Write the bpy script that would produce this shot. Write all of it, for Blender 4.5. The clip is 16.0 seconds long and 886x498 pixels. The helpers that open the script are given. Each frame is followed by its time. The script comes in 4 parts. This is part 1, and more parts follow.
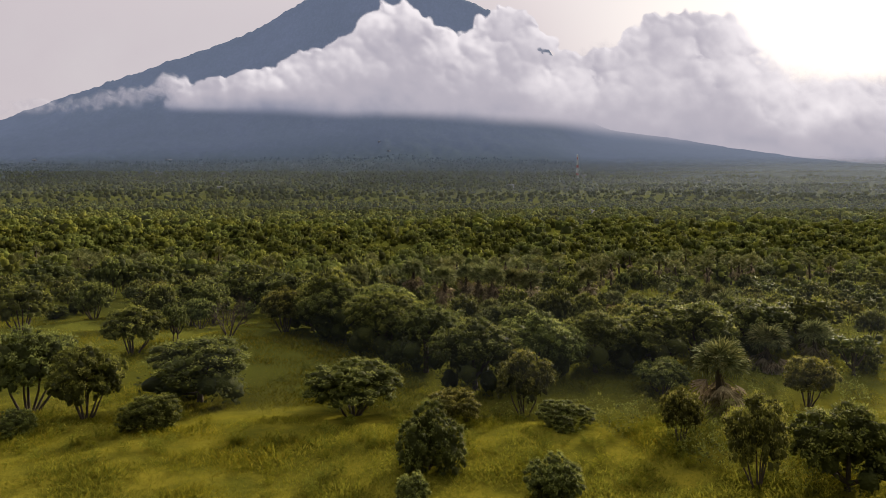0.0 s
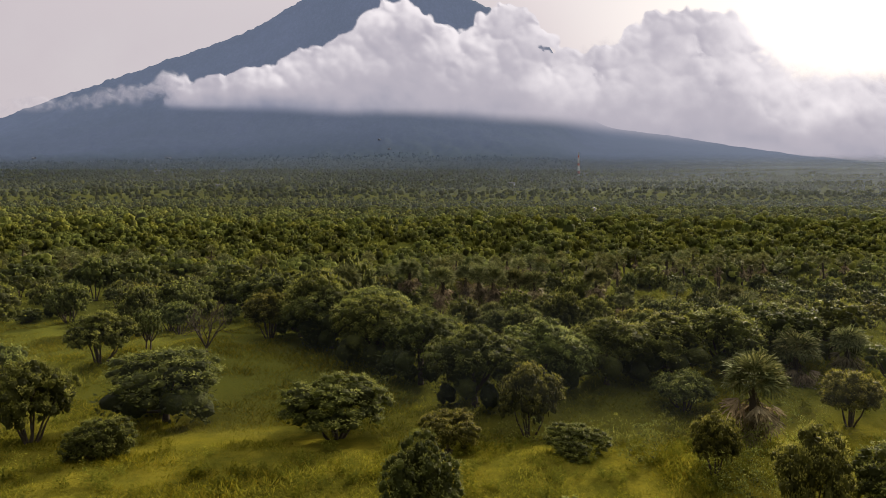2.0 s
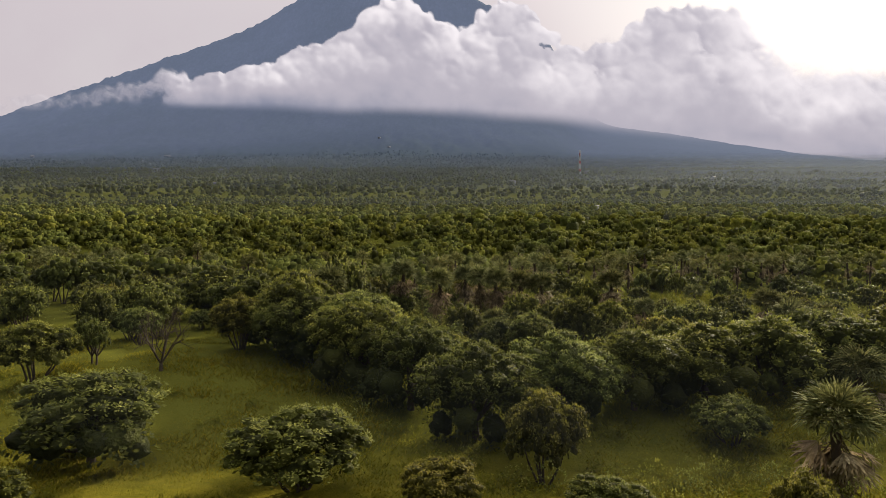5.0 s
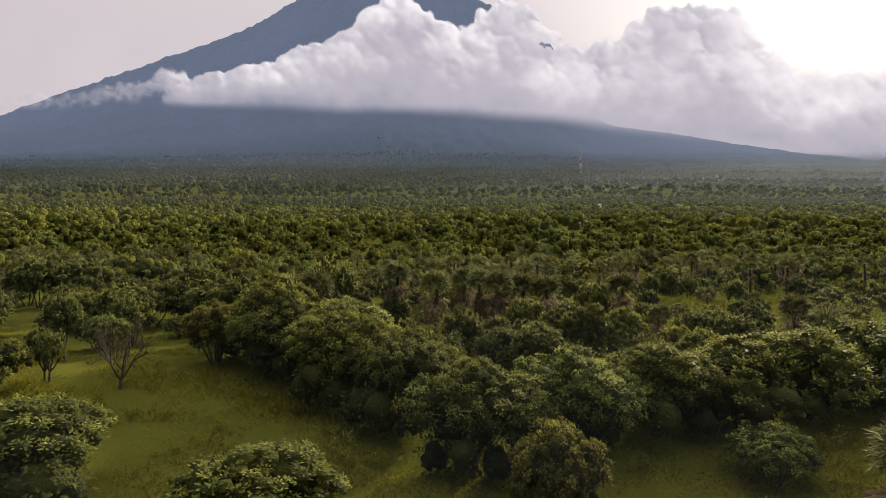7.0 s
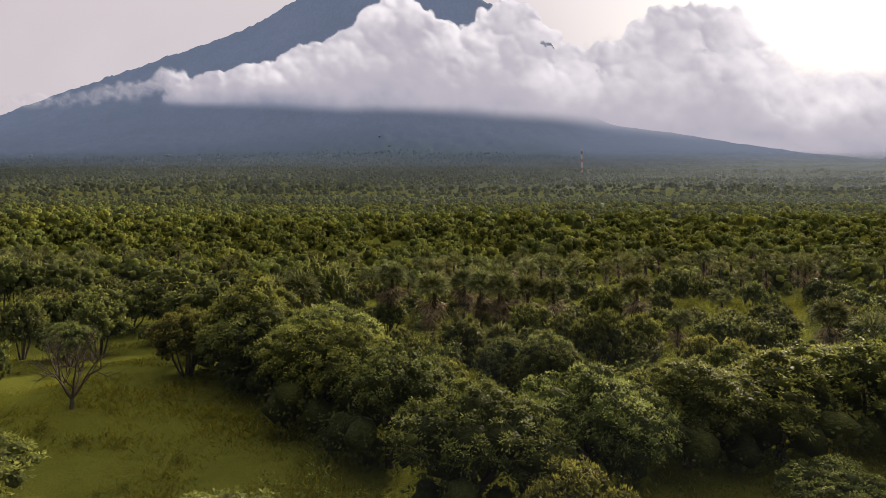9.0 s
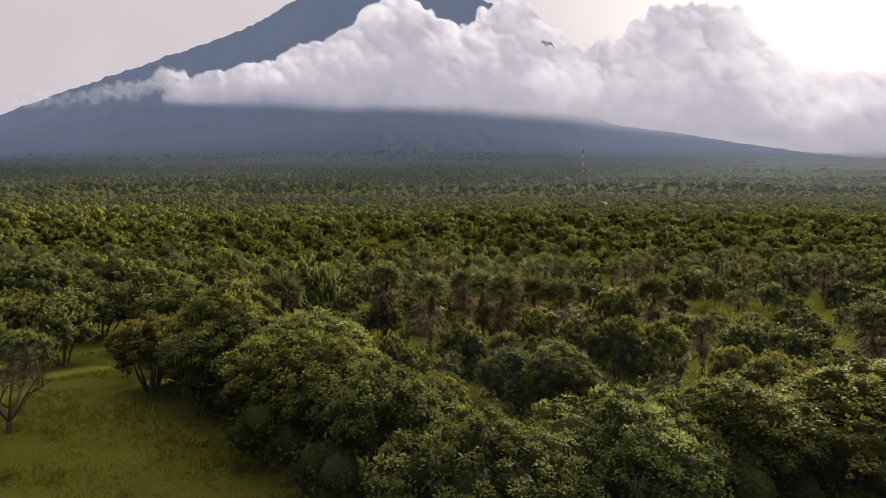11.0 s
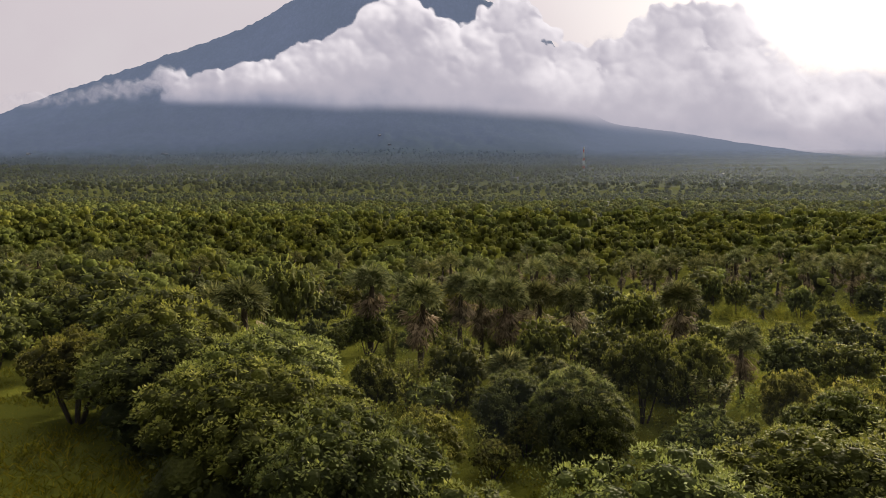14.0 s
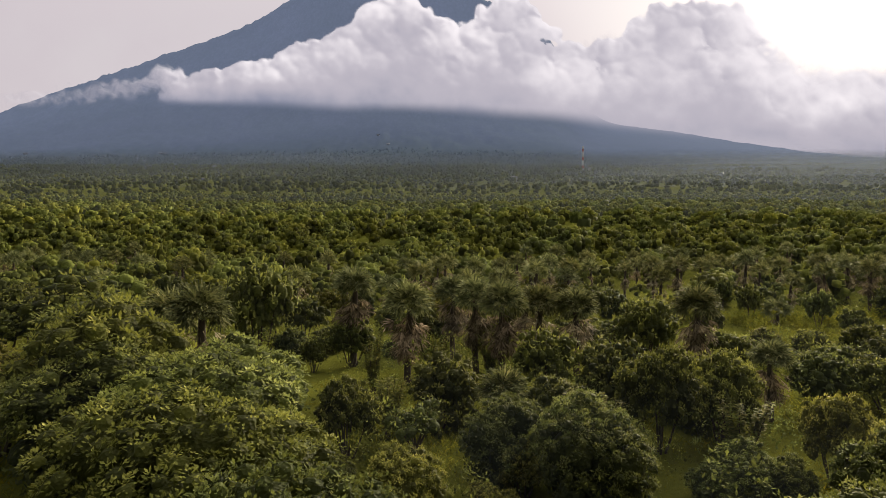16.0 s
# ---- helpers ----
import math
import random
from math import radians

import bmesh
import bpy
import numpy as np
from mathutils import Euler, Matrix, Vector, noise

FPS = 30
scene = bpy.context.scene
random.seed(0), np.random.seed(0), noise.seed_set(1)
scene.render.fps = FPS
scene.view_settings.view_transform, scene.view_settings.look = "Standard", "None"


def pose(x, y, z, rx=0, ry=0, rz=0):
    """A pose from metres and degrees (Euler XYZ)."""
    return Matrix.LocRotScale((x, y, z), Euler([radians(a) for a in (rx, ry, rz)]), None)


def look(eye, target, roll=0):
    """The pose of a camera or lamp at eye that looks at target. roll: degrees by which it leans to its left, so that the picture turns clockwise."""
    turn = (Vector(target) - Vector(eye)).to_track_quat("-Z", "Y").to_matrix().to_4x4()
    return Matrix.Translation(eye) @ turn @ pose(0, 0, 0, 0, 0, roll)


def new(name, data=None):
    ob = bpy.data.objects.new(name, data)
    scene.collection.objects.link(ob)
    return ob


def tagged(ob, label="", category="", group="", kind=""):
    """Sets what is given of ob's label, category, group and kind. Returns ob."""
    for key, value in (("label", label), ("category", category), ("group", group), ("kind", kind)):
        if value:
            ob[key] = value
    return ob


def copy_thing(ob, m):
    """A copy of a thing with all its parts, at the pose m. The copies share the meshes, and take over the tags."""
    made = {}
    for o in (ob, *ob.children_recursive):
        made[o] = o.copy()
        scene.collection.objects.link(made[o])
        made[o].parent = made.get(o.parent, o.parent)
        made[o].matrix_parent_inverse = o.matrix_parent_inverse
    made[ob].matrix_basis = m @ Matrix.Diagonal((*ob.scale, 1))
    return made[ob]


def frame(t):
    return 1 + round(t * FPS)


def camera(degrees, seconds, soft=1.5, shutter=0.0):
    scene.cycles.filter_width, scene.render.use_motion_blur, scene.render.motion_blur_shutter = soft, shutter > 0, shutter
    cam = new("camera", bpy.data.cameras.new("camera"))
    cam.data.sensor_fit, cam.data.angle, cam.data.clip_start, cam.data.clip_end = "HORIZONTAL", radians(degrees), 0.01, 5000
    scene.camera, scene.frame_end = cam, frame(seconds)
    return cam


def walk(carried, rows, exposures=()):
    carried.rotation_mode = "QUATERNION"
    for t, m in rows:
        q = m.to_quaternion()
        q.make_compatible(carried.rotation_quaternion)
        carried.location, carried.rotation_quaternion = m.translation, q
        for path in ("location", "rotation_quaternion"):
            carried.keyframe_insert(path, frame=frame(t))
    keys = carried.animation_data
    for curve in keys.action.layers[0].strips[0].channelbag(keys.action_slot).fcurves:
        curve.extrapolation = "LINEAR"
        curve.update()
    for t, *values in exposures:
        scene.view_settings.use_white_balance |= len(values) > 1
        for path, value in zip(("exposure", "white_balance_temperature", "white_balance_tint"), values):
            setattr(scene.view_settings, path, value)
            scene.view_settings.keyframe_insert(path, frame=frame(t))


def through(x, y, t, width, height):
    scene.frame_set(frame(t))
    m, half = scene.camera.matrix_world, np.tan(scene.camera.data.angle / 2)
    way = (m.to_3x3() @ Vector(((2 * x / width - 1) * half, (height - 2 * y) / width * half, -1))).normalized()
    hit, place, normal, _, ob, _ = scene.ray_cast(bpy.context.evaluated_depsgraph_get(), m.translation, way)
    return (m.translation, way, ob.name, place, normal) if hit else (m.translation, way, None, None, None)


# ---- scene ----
# ---------------------------------------------------------------- camera
PATH = [
    (0, 0.001, -0.000, 16.000, -0.355, -0.006),
    (1, 0.200, 3.422, 16.065, -0.437, 0.026),
    (2, 0.457, 6.941, 16.129, -0.511, 0.050),
    (3, 0.742, 10.581, 16.165, -0.574, 0.067),
    (4, 0.837, 14.353, 16.034, -0.617, 0.081),
    (5, 0.977, 18.065, 16.041, -0.638, 0.081),
    (6, 1.191, 21.684, 16.191, -0.643, 0.075),
    (7, 1.397, 25.294, 16.216, -0.664, 0.101),
    (8, 1.588, 28.868, 16.204, -0.685, 0.136),
    (9, 1.737, 32.378, 16.179, -0.695, 0.171),
    (10, 1.870, 35.850, 16.127, -0.702, 0.200),
    (11, 1.984, 39.319, 16.016, -0.708, 0.212),
    (12, 2.133, 42.729, 15.921, -0.715, 0.215),
    (13, 2.377, 46.002, 15.928, -0.729, 0.218),
    (14, 2.696, 49.239, 15.966, -0.743, 0.208),
    (15, 3.108, 52.527, 15.984, -0.751, 0.168),
    (16, 3.557, 55.825, 16.000, -0.757, 0.117),
]
cam = camera(70, 16.0, soft=0.4)
walk(cam, [(t, pose(x, y, z, 90 + pitch, 0, yaw)) for t, x, y, z, pitch, yaw in PATH],
     exposures=[(0.0, 0.09), (4.0, 0.11), (7.0, 0.16), (16.0, 0.16)])

# ---------------------------------------------------------------- world, sun
SUN_STRENGTH, SKY_STRENGTH = 5.0, 1.0
SKY_LOW, SKY_HIGH = (0.605, 0.527, 0.565), (1.75, 1.60, 1.45)
SUN_AZ, SUN_EL = radians(33), radians(22.5)      # azimuth to the right of +y
SUN_DIR = Vector((math.sin(SUN_AZ) * math.cos(SUN_EL), math.cos(SUN_AZ) * math.cos(SUN_EL), math.sin(SUN_EL)))


class Nodes:
    """Small helper round a node tree."""

    def __init__(self, tree):
        self.tree = tree
        tree.nodes.clear()

    def add(self, kind):
        return self.tree.nodes.new(kind)

    def put(self, socket, value):
        if isinstance(value, bpy.types.NodeSocket):
            self.tree.links.new(value, socket)
        elif value is not None:
            socket.default_value = value

    def math(self, op, a, b=None, clamp=False):
        n = self.add("ShaderNodeMath")
        n.operation, n.use_clamp = op, clamp
        self.put(n.inputs[0], a)
        self.put(n.inputs[1], b)
        return n.outputs[0]

    def noise(self, scale, detail=4.0, rough=0.55, vector=None, dist=0.0):
        n = self.add("ShaderNodeTexNoise")
        n.inputs["Scale"].default_value, n.inputs["Detail"].default_value = scale, detail
        n.inputs["Roughness"].default_value, n.inputs["Distortion"].default_value = rough, dist
        if vector:
            self.put(n.inputs["Vector"], vector)
        return n.outputs["Fac"]

    def span(self, value, lo, hi, a=0.0, b=1.0):
        n = self.add("ShaderNodeMapRange")
        n.interpolation_type = "SMOOTHSTEP"
        for i, v in enumerate((value, lo, hi, a, b)):
            self.put(n.inputs[i], v)
        return n.outputs[0]

    def mix(self, fac, a, b, blend="MIX"):
        n = self.add("ShaderNodeMix")
        n.data_type, n.blend_type = "RGBA", blend
        self.put(n.inputs[0], fac)
        for socket, v in ((n.inputs[6], a), (n.inputs[7], b)):
            self.put(socket, v if isinstance(v, bpy.types.NodeSocket) else (*v, 1.0))
        return n.outputs[2]

    def attr(self, name):
        n = self.add("ShaderNodeAttribute")
        n.attribute_name = name
        return n.outputs["Fac"]

    def bump(self, height, strength=0.3, distance=0.05):
        n = self.add("ShaderNodeBump")
        n.inputs["Strength"].default_value, n.inputs["Distance"].default_value = strength, distance
        self.put(n.inputs["Height"], height)
        return n.outputs[0]


world = bpy.data.worlds.new("hazy_sky")
scene.world = world
world.use_nodes = True
w = Nodes(world.node_tree)
coord = w.add("ShaderNodeTexCoord").outputs["Generated"]
clear = w.add("ShaderNodeTexSky")
clear.sky_type, clear.sun_disc, clear.sun_elevation, clear.sun_rotation = "NISHITA", False, SUN_EL, SUN_AZ
clear.altitude, clear.dust_density = 200.0, 4.0
toward = w.add("ShaderNodeVectorMath")
toward.operation = "DOT_PRODUCT"
w.put(toward.inputs[0], coord)
toward.inputs[1].default_value = SUN_DIR
dot = toward.outputs["Value"]
up = w.add("ShaderNodeSeparateXYZ")
w.put(up.inputs[0], coord)
high = w.span(up.outputs["Z"], 0.25, 0.8)
veil = w.mix(high, SKY_LOW, SKY_HIGH)
mott = w.noise(3.0, 5.0, 0.55, coord)
veil = w.mix(w.span(mott, 0.35, 0.75), veil, (0.66, 0.60, 0.62))
veil = w.mix(w.span(dot, -0.6, 0.5), (0.26, 0.265, 0.275), veil)
veil = w.mix(w.span(dot, 0.89, 0.985), veil, (0.85, 0.80, 0.80))
veil = w.mix(w.span(dot, 0.990, 0.9998), veil, (8.0, 7.2, 6.2))
shell = w.add("ShaderNodeBackground")
w.put(shell.inputs[0], veil)
shell.inputs[1].default_value = SKY_STRENGTH
blue = w.add("ShaderNodeBackground")
w.put(blue.inputs[0], clear.outputs[0])
blue.inputs[1].default_value = 0.06
total = w.add("ShaderNodeMixShader")
total.inputs[0].default_value = 0.88
w.put(total.inputs[1], blue.outputs[0])
w.put(total.inputs[2], shell.outputs[0])
w.put(w.add("ShaderNodeOutputWorld").inputs[0], total.outputs[0])

sun = new("sun", bpy.data.lights.new("sun", "SUN"))
sun.data.energy, sun.data.angle, sun.data.color = SUN_STRENGTH, radians(4.0), (1.0, 0.86, 0.62)
sun.matrix_world = look((0, 0, 0), tuple(-SUN_DIR))

# ---------------------------------------------------------------- materials
def material(name):
    m = bpy.data.materials.new(name)
    m.use_nodes = True
    n = Nodes(m.node_tree)
    return m, n, n.add("ShaderNodeOutputMaterial").inputs[0]


def principled(n, colour, rough=0.8, normal=None, metal=0.0, spec=0.3):
    p = n.add("ShaderNodeBsdfPrincipled")
    n.put(p.inputs["Base Color"], colour if isinstance(colour, bpy.types.NodeSocket) else (*colour, 1.0))
    n.put(p.inputs["Roughness"], rough)
    n.put(p.inputs["Metallic"], metal)
    n.put(p.inputs["Specular IOR Level"], spec)
    if normal:
        n.put(p.inputs["Normal"], normal)
    return p.outputs[0]


def leaf_material(name, dark, light, tip, through=0.38, per_tree=True, rough=0.55, gloss=0.06, toned=True):
    """Foliage: dark to pale puts shaded insides and sunlit tops into the colour; varies leaf by leaf and tree by tree,
    and lets light through.
    """
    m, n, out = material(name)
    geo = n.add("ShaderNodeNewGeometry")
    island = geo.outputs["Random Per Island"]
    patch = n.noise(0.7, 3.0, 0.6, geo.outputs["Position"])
    # this value colours in sunlit crown tops and shaded insides, else it is random
    paleness = n.attr("paleness") if toned else n.span(island, 0.0, 1.0, 0.2, 0.9)
    leaf_tone = n.math("ADD", n.math("MULTIPLY", paleness, 0.78), n.math("MULTIPLY", island, 0.22))
    colour = n.mix(n.span(leaf_tone, 0.05, 0.75), dark, light)
    colour = n.mix(n.math("MULTIPLY", n.span(leaf_tone, 0.5, 1.0), n.span(patch, 0.36, 0.66, 0.25, 1.0)), colour, tip)
    each = n.add("ShaderNodeObjectInfo").outputs["Random"] if per_tree else n.attr("tint")
    hue = n.add("ShaderNodeHueSaturation")
    n.put(hue.inputs["Hue"], n.span(each, 0.0, 1.0, 0.488, 0.514))
    n.put(hue.inputs["Saturation"], n.span(each, 0.0, 1.0, 1.10, 1.0))
    n.put(hue.inputs["Value"], n.span(n.math("FRACT", n.math("MULTIPLY", each, 7.31)), 0.0, 1.0, 0.75, 1.25))
    n.put(hue.inputs["Color"], colour)
    colour = hue.outputs[0]
    cells = n.add("ShaderNodeTexVoronoi")
    cells.inputs["Scale"].default_value = 5.5
    n.put(cells.inputs["Vector"], geo.outputs["Position"])
    cell = n.add("ShaderNodeSeparateColor")
    n.put(cell.inputs[0], cells.outputs["Color"])
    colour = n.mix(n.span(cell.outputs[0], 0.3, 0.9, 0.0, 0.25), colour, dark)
    body = principled(n, colour, rough, n.bump(n.math("ADD", cells.outputs["Distance"], cell.outputs[1]), 0.8, 0.16), 0.0, gloss)
    glow = n.add("ShaderNodeBsdfTranslucent")
    n.put(glow.inputs[0], n.mix(0.45, colour, (0.185, 0.19, 0.03)) if through > 0.3 else colour)
    both = n.add("ShaderNodeMixShader")
    both.inputs[0].default_value = through
    n.put(both.inputs[1], body)
    n.put(both.inputs[2], glow.outputs[0])
    n.put(out, both.outputs[0])
    return m


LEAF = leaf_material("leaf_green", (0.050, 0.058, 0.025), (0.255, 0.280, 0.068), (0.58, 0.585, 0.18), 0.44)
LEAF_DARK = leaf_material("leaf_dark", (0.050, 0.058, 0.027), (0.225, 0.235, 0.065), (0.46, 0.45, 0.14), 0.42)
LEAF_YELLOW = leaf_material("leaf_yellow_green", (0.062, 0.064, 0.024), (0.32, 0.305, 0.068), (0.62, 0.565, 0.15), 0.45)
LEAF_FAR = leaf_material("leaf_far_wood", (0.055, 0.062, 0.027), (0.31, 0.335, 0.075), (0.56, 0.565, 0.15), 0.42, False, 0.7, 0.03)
LEAF_SHRUB = leaf_material("leaf_shrub", (0.075, 0.085, 0.022), (0.205, 0.20, 0.048), (0.34, 0.31, 0.09), 0.4, True, 0.6, 0.05, False)
PALM_GREEN = leaf_material("palm_leaf", (0.085, 0.095, 0.040), (0.235, 0.245, 0.095), (0.38, 0.37, 0.16), 0.25, True, 0.7, 0.05, False)
PALM_DRY = leaf_material("palm_dry_leaf", (0.085, 0.066, 0.040), (0.30, 0.245, 0.155), (0.46, 0.385, 0.25), 0.3, True, 0.7, 0.03, False)
GRASS = leaf_material("grass_blade", (0.12, 0.122, 0.015), (0.25, 0.222, 0.027), (0.34, 0.27, 0.05), 0.5, False, 0.8, 0.0, False)
WEED = leaf_material("weed_leaf", (0.085, 0.095, 0.016), (0.20, 0.20, 0.03), (0.32, 0.29, 0.055), 0.42, False, 0.8, 0.0)


def bark_material():
    m, n, out = material("bark")
    pos = n.add("ShaderNodeNewGeometry").outputs["Position"]
    fine = n.noise(9.0, 6.0, 0.65, pos)
    wide = n.noise(1.3, 3.0, 0.5, pos)
    colour = n.mix(fine, (0.035, 0.026, 0.017), (0.105, 0.082, 0.058))
    colour = n.mix(n.span(wide, 0.5, 0.75, 0.0, 0.6), colour, (0.13, 0.115, 0.09))
    n.put(out, principled(n, colour, 0.9, n.bump(fine, 0.6, 0.04), 0.0, 0.2))
    return m


BARK = bark_material()


def ground_material():
    """Rank grass with yellowed patches, greener hollows and bare earth."""
    m, n, out = material("grassland")
    pos = n.add("ShaderNodeNewGeometry").outputs["Position"]
    broad, mid, fine = n.noise(0.045, 4.0, 0.55, pos), n.noise(0.35, 5.0, 0.6, pos), n.noise(3.5, 5.0, 0.7, pos)
    colour = n.mix(n.span(mid, 0.32, 0.7), (0.088, 0.088, 0.012), (0.195, 0.168, 0.020))
    colour = n.mix(n.span(broad, 0.42, 0.66, 0.0, 0.6), colour, (0.178, 0.156, 0.018))
    colour = n.mix(n.span(fine, 0.45, 0.8, 0.0, 0.6), colour, (0.050, 0.056, 0.009))
    colour = n.mix(n.span(n.noise(0.12, 6.0, 0.65, pos), 0.66, 0.76, 0.0, 0.6), colour, (0.095, 0.066, 0.030))
    parts = n.add("ShaderNodeSeparateXYZ")
    n.put(parts.inputs[0], pos)
    colour = n.mix(n.math("MULTIPLY", n.span(parts.outputs["Y"], 54.0, 74.0, 0.0, 0.8), n.span(mid, 0.25, 0.6, 0.5, 1.0)), colour, (0.094, 0.106, 0.019))
    scrub = n.math("MULTIPLY", n.span(parts.outputs["Y"], 150.0, 320.0), n.span(n.noise(0.06, 5.0, 0.6, pos), 0.36, 0.52, 0.85, 0.1))
    colour = n.mix(scrub, colour, (0.085, 0.096, 0.023))
    high = n.math("ADD", n.math("MULTIPLY", mid, 0.6), n.math("MULTIPLY", fine, 0.4))
    n.put(out, principled(n, colour, 0.95, n.bump(high, 0.8, 0.5), 0.0, 0.0))
    return m


GROUND = ground_material()


def volcano_material(shade=1.0):
    """A forested mountain kilometres off, its blue haze painted as a glow that grows with distance: backdrop."""
    m, n, out = material("hazed_mountain")
    pos = n.add("ShaderNodeNewGeometry").outputs["Position"]
    parts = n.add("ShaderNodeSeparateXYZ")
    n.put(parts.inputs[0], pos)
    scale = n.add("ShaderNodeVectorMath")
    scale.operation = "MULTIPLY"
    n.put(scale.inputs[0], pos)
    scale.inputs[1].default_value = (1.0, 0.35, 0.6)
    speck = n.noise(0.06, 6.0, 0.75, scale.outputs[0])
    rib = n.noise(0.0035, 5.0, 0.6, pos)
    crown = n.noise(0.11, 3.0, 0.6, pos)
    haze_glow = n.mix(n.span(parts.outputs["Y"], 1750.0, 2450.0), (0.040, 0.050, 0.058), (0.067, 0.082, 0.130))
    haze_glow = n.mix(n.span(parts.outputs["Y"], 2350.0, 3000.0), haze_glow, (0.094, 0.111, 0.182))
    haze_glow = n.mix(n.span(parts.outputs["Y"], 3000.0, 4300.0), haze_glow, (0.122, 0.145, 0.232))
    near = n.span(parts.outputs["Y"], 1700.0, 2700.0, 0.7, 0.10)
    haze_glow = n.mix(n.math("MULTIPLY", n.span(speck, 0.42, 0.62, 1.0, 0.0), near), haze_glow, (0.022, 0.030, 0.034))
    haze_glow = n.mix(n.math("MULTIPLY", n.span(crown, 0.45, 0.65, 1.0, 0.0), near), haze_glow, (0.026, 0.034, 0.036))
    haze_glow = n.mix(n.span(rib, 0.35, 0.7, 0.18, 0.0), haze_glow, (0.06, 0.08, 0.11))
    # the painted haze is paler towards the sun
    haze_glow = n.mix(n.span(parts.outputs["X"], 0.0, 2300.0, 0.0, 0.62), haze_glow, (0.165, 0.185, 0.25))
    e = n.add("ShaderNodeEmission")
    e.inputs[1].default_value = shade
    n.put(e.inputs[0], haze_glow)
    d = n.add("ShaderNodeBsdfDiffuse")
    d.inputs[0].default_value = (0.03, 0.04, 0.035, 1)
    s = n.add("ShaderNodeAddShader")
    n.put(s.inputs[0], e.outputs[0])
    n.put(s.inputs[1], d.outputs[0])
    n.put(out, s.outputs[0])
    return m


def cloud_material():
    """A bank of cumulus kilometres off, its light and shade put into a glowing colour: backdrop."""
    m, n, out = material("cloud_bank")
    lum, dens = n.attr("lum"), n.attr("dens")
    pos = n.add("ShaderNodeNewGeometry").outputs["Position"]
    soft = n.noise(0.014, 8.0, 0.7, pos)
    level = n.math("ADD", lum, n.math("MULTIPLY", n.math("SUBTRACT", soft, 0.5), 0.14))
    colour = n.mix(n.span(level, 0.0, 0.5), (0.225, 0.24, 0.325), (0.458, 0.428, 0.490))
    colour = n.mix(n.span(level, 0.45, 1.0), colour, (0.895, 0.838, 0.868))
    e = n.add("ShaderNodeEmission")
    n.put(e.inputs[0], colour)
    t = n.add("ShaderNodeBsdfTransparent")
    mixed = n.add("ShaderNodeMixShader")
    edge = n.math("ADD", dens, n.math("MULTIPLY", n.math("SUBTRACT", soft, 0.5), 0.5))
    n.put(mixed.inputs[0], n.math("MULTIPLY", n.math("MULTIPLY", n.span(edge, 0.12, 0.7), n.span(dens, 0.0, 0.15)), n.span(n.attr("fade"), 0.0, 1.0)))
    n.put(mixed.inputs[1], t.outputs[0])
    n.put(mixed.inputs[2], e.outputs[0])
    n.put(out, mixed.outputs[0])
    return m


def haze_sheet_material(share, tone):
    m, n, out = material("haze_sheet")
    parts = n.add("ShaderNodeSeparateXYZ")
    n.put(parts.inputs[0], n.add("ShaderNodeTexCoord").outputs["Generated"])
    t = n.add("ShaderNodeBsdfTransparent")
    d, b = n.add("ShaderNodeBsdfDiffuse"), n.add("ShaderNodeBsdfTranslucent")
    # paler and denser on the sun's side, its glare put into the sheet
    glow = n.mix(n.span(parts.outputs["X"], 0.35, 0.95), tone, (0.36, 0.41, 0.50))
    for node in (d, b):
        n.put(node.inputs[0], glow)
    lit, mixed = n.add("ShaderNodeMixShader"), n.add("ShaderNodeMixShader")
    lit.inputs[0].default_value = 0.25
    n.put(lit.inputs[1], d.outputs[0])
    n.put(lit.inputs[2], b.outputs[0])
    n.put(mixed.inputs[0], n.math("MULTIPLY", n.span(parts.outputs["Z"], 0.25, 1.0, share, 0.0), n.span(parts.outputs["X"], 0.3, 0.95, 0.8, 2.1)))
    n.put(mixed.inputs[1], t.outputs[0])
    n.put(mixed.inputs[2], lit.outputs[0])
    n.put(out, mixed.outputs[0])
    return m


def plain_material(name, a, b, scale=4.0, rough=0.7, metal=0.0):
    m, n, out = material(name)
    pos = n.add("ShaderNodeNewGeometry").outputs["Position"]
    grain = n.noise(scale, 6.0, 0.65, pos)
    n.put(out, principled(n, n.mix(grain, a, b), rough, n.bump(grain, 0.2, 0.02), metal))
    return m


# ---------------------------------------------------------------- mesh helpers
rng = np.random.default_rng(7)


def mesh_of(name, verts, faces, smooth=False, attributes=()):
    """A mesh from an array of places and an array of equal-sided faces."""
    verts, faces = np.asarray(verts, np.float32), np.asarray(faces, np.int32)
    me, sides = bpy.data.meshes.new(name), faces.shape[1]
    me.vertices.add(len(verts))
    me.vertices.foreach_set("co", verts.ravel())
    me.loops.add(faces.size)
    me.loops.foreach_set("vertex_index", faces.ravel())
    me.polygons.add(len(faces))
    me.polygons.foreach_set("loop_start", np.arange(0, faces.size, sides, dtype=np.int32))
    if smooth:
        me.polygons.foreach_set("use_smooth", np.ones(len(faces), bool))
    for key, values in attributes:
        me.attributes.new(key, "FLOAT", "POINT").data.foreach_set("value", np.asarray(values, np.float32))
    me.update()
    me.validate()
    return me


def part(name, mesh, mat, parent, label=""):
    ob = new(name, mesh)
    if not mesh.materials:
        mesh.materials.append(mat)
    ob.parent = parent
    return tagged(ob, label)


def unit(v):
    return v / np.maximum(np.linalg.norm(v, axis=-1, keepdims=True), 1e-9)


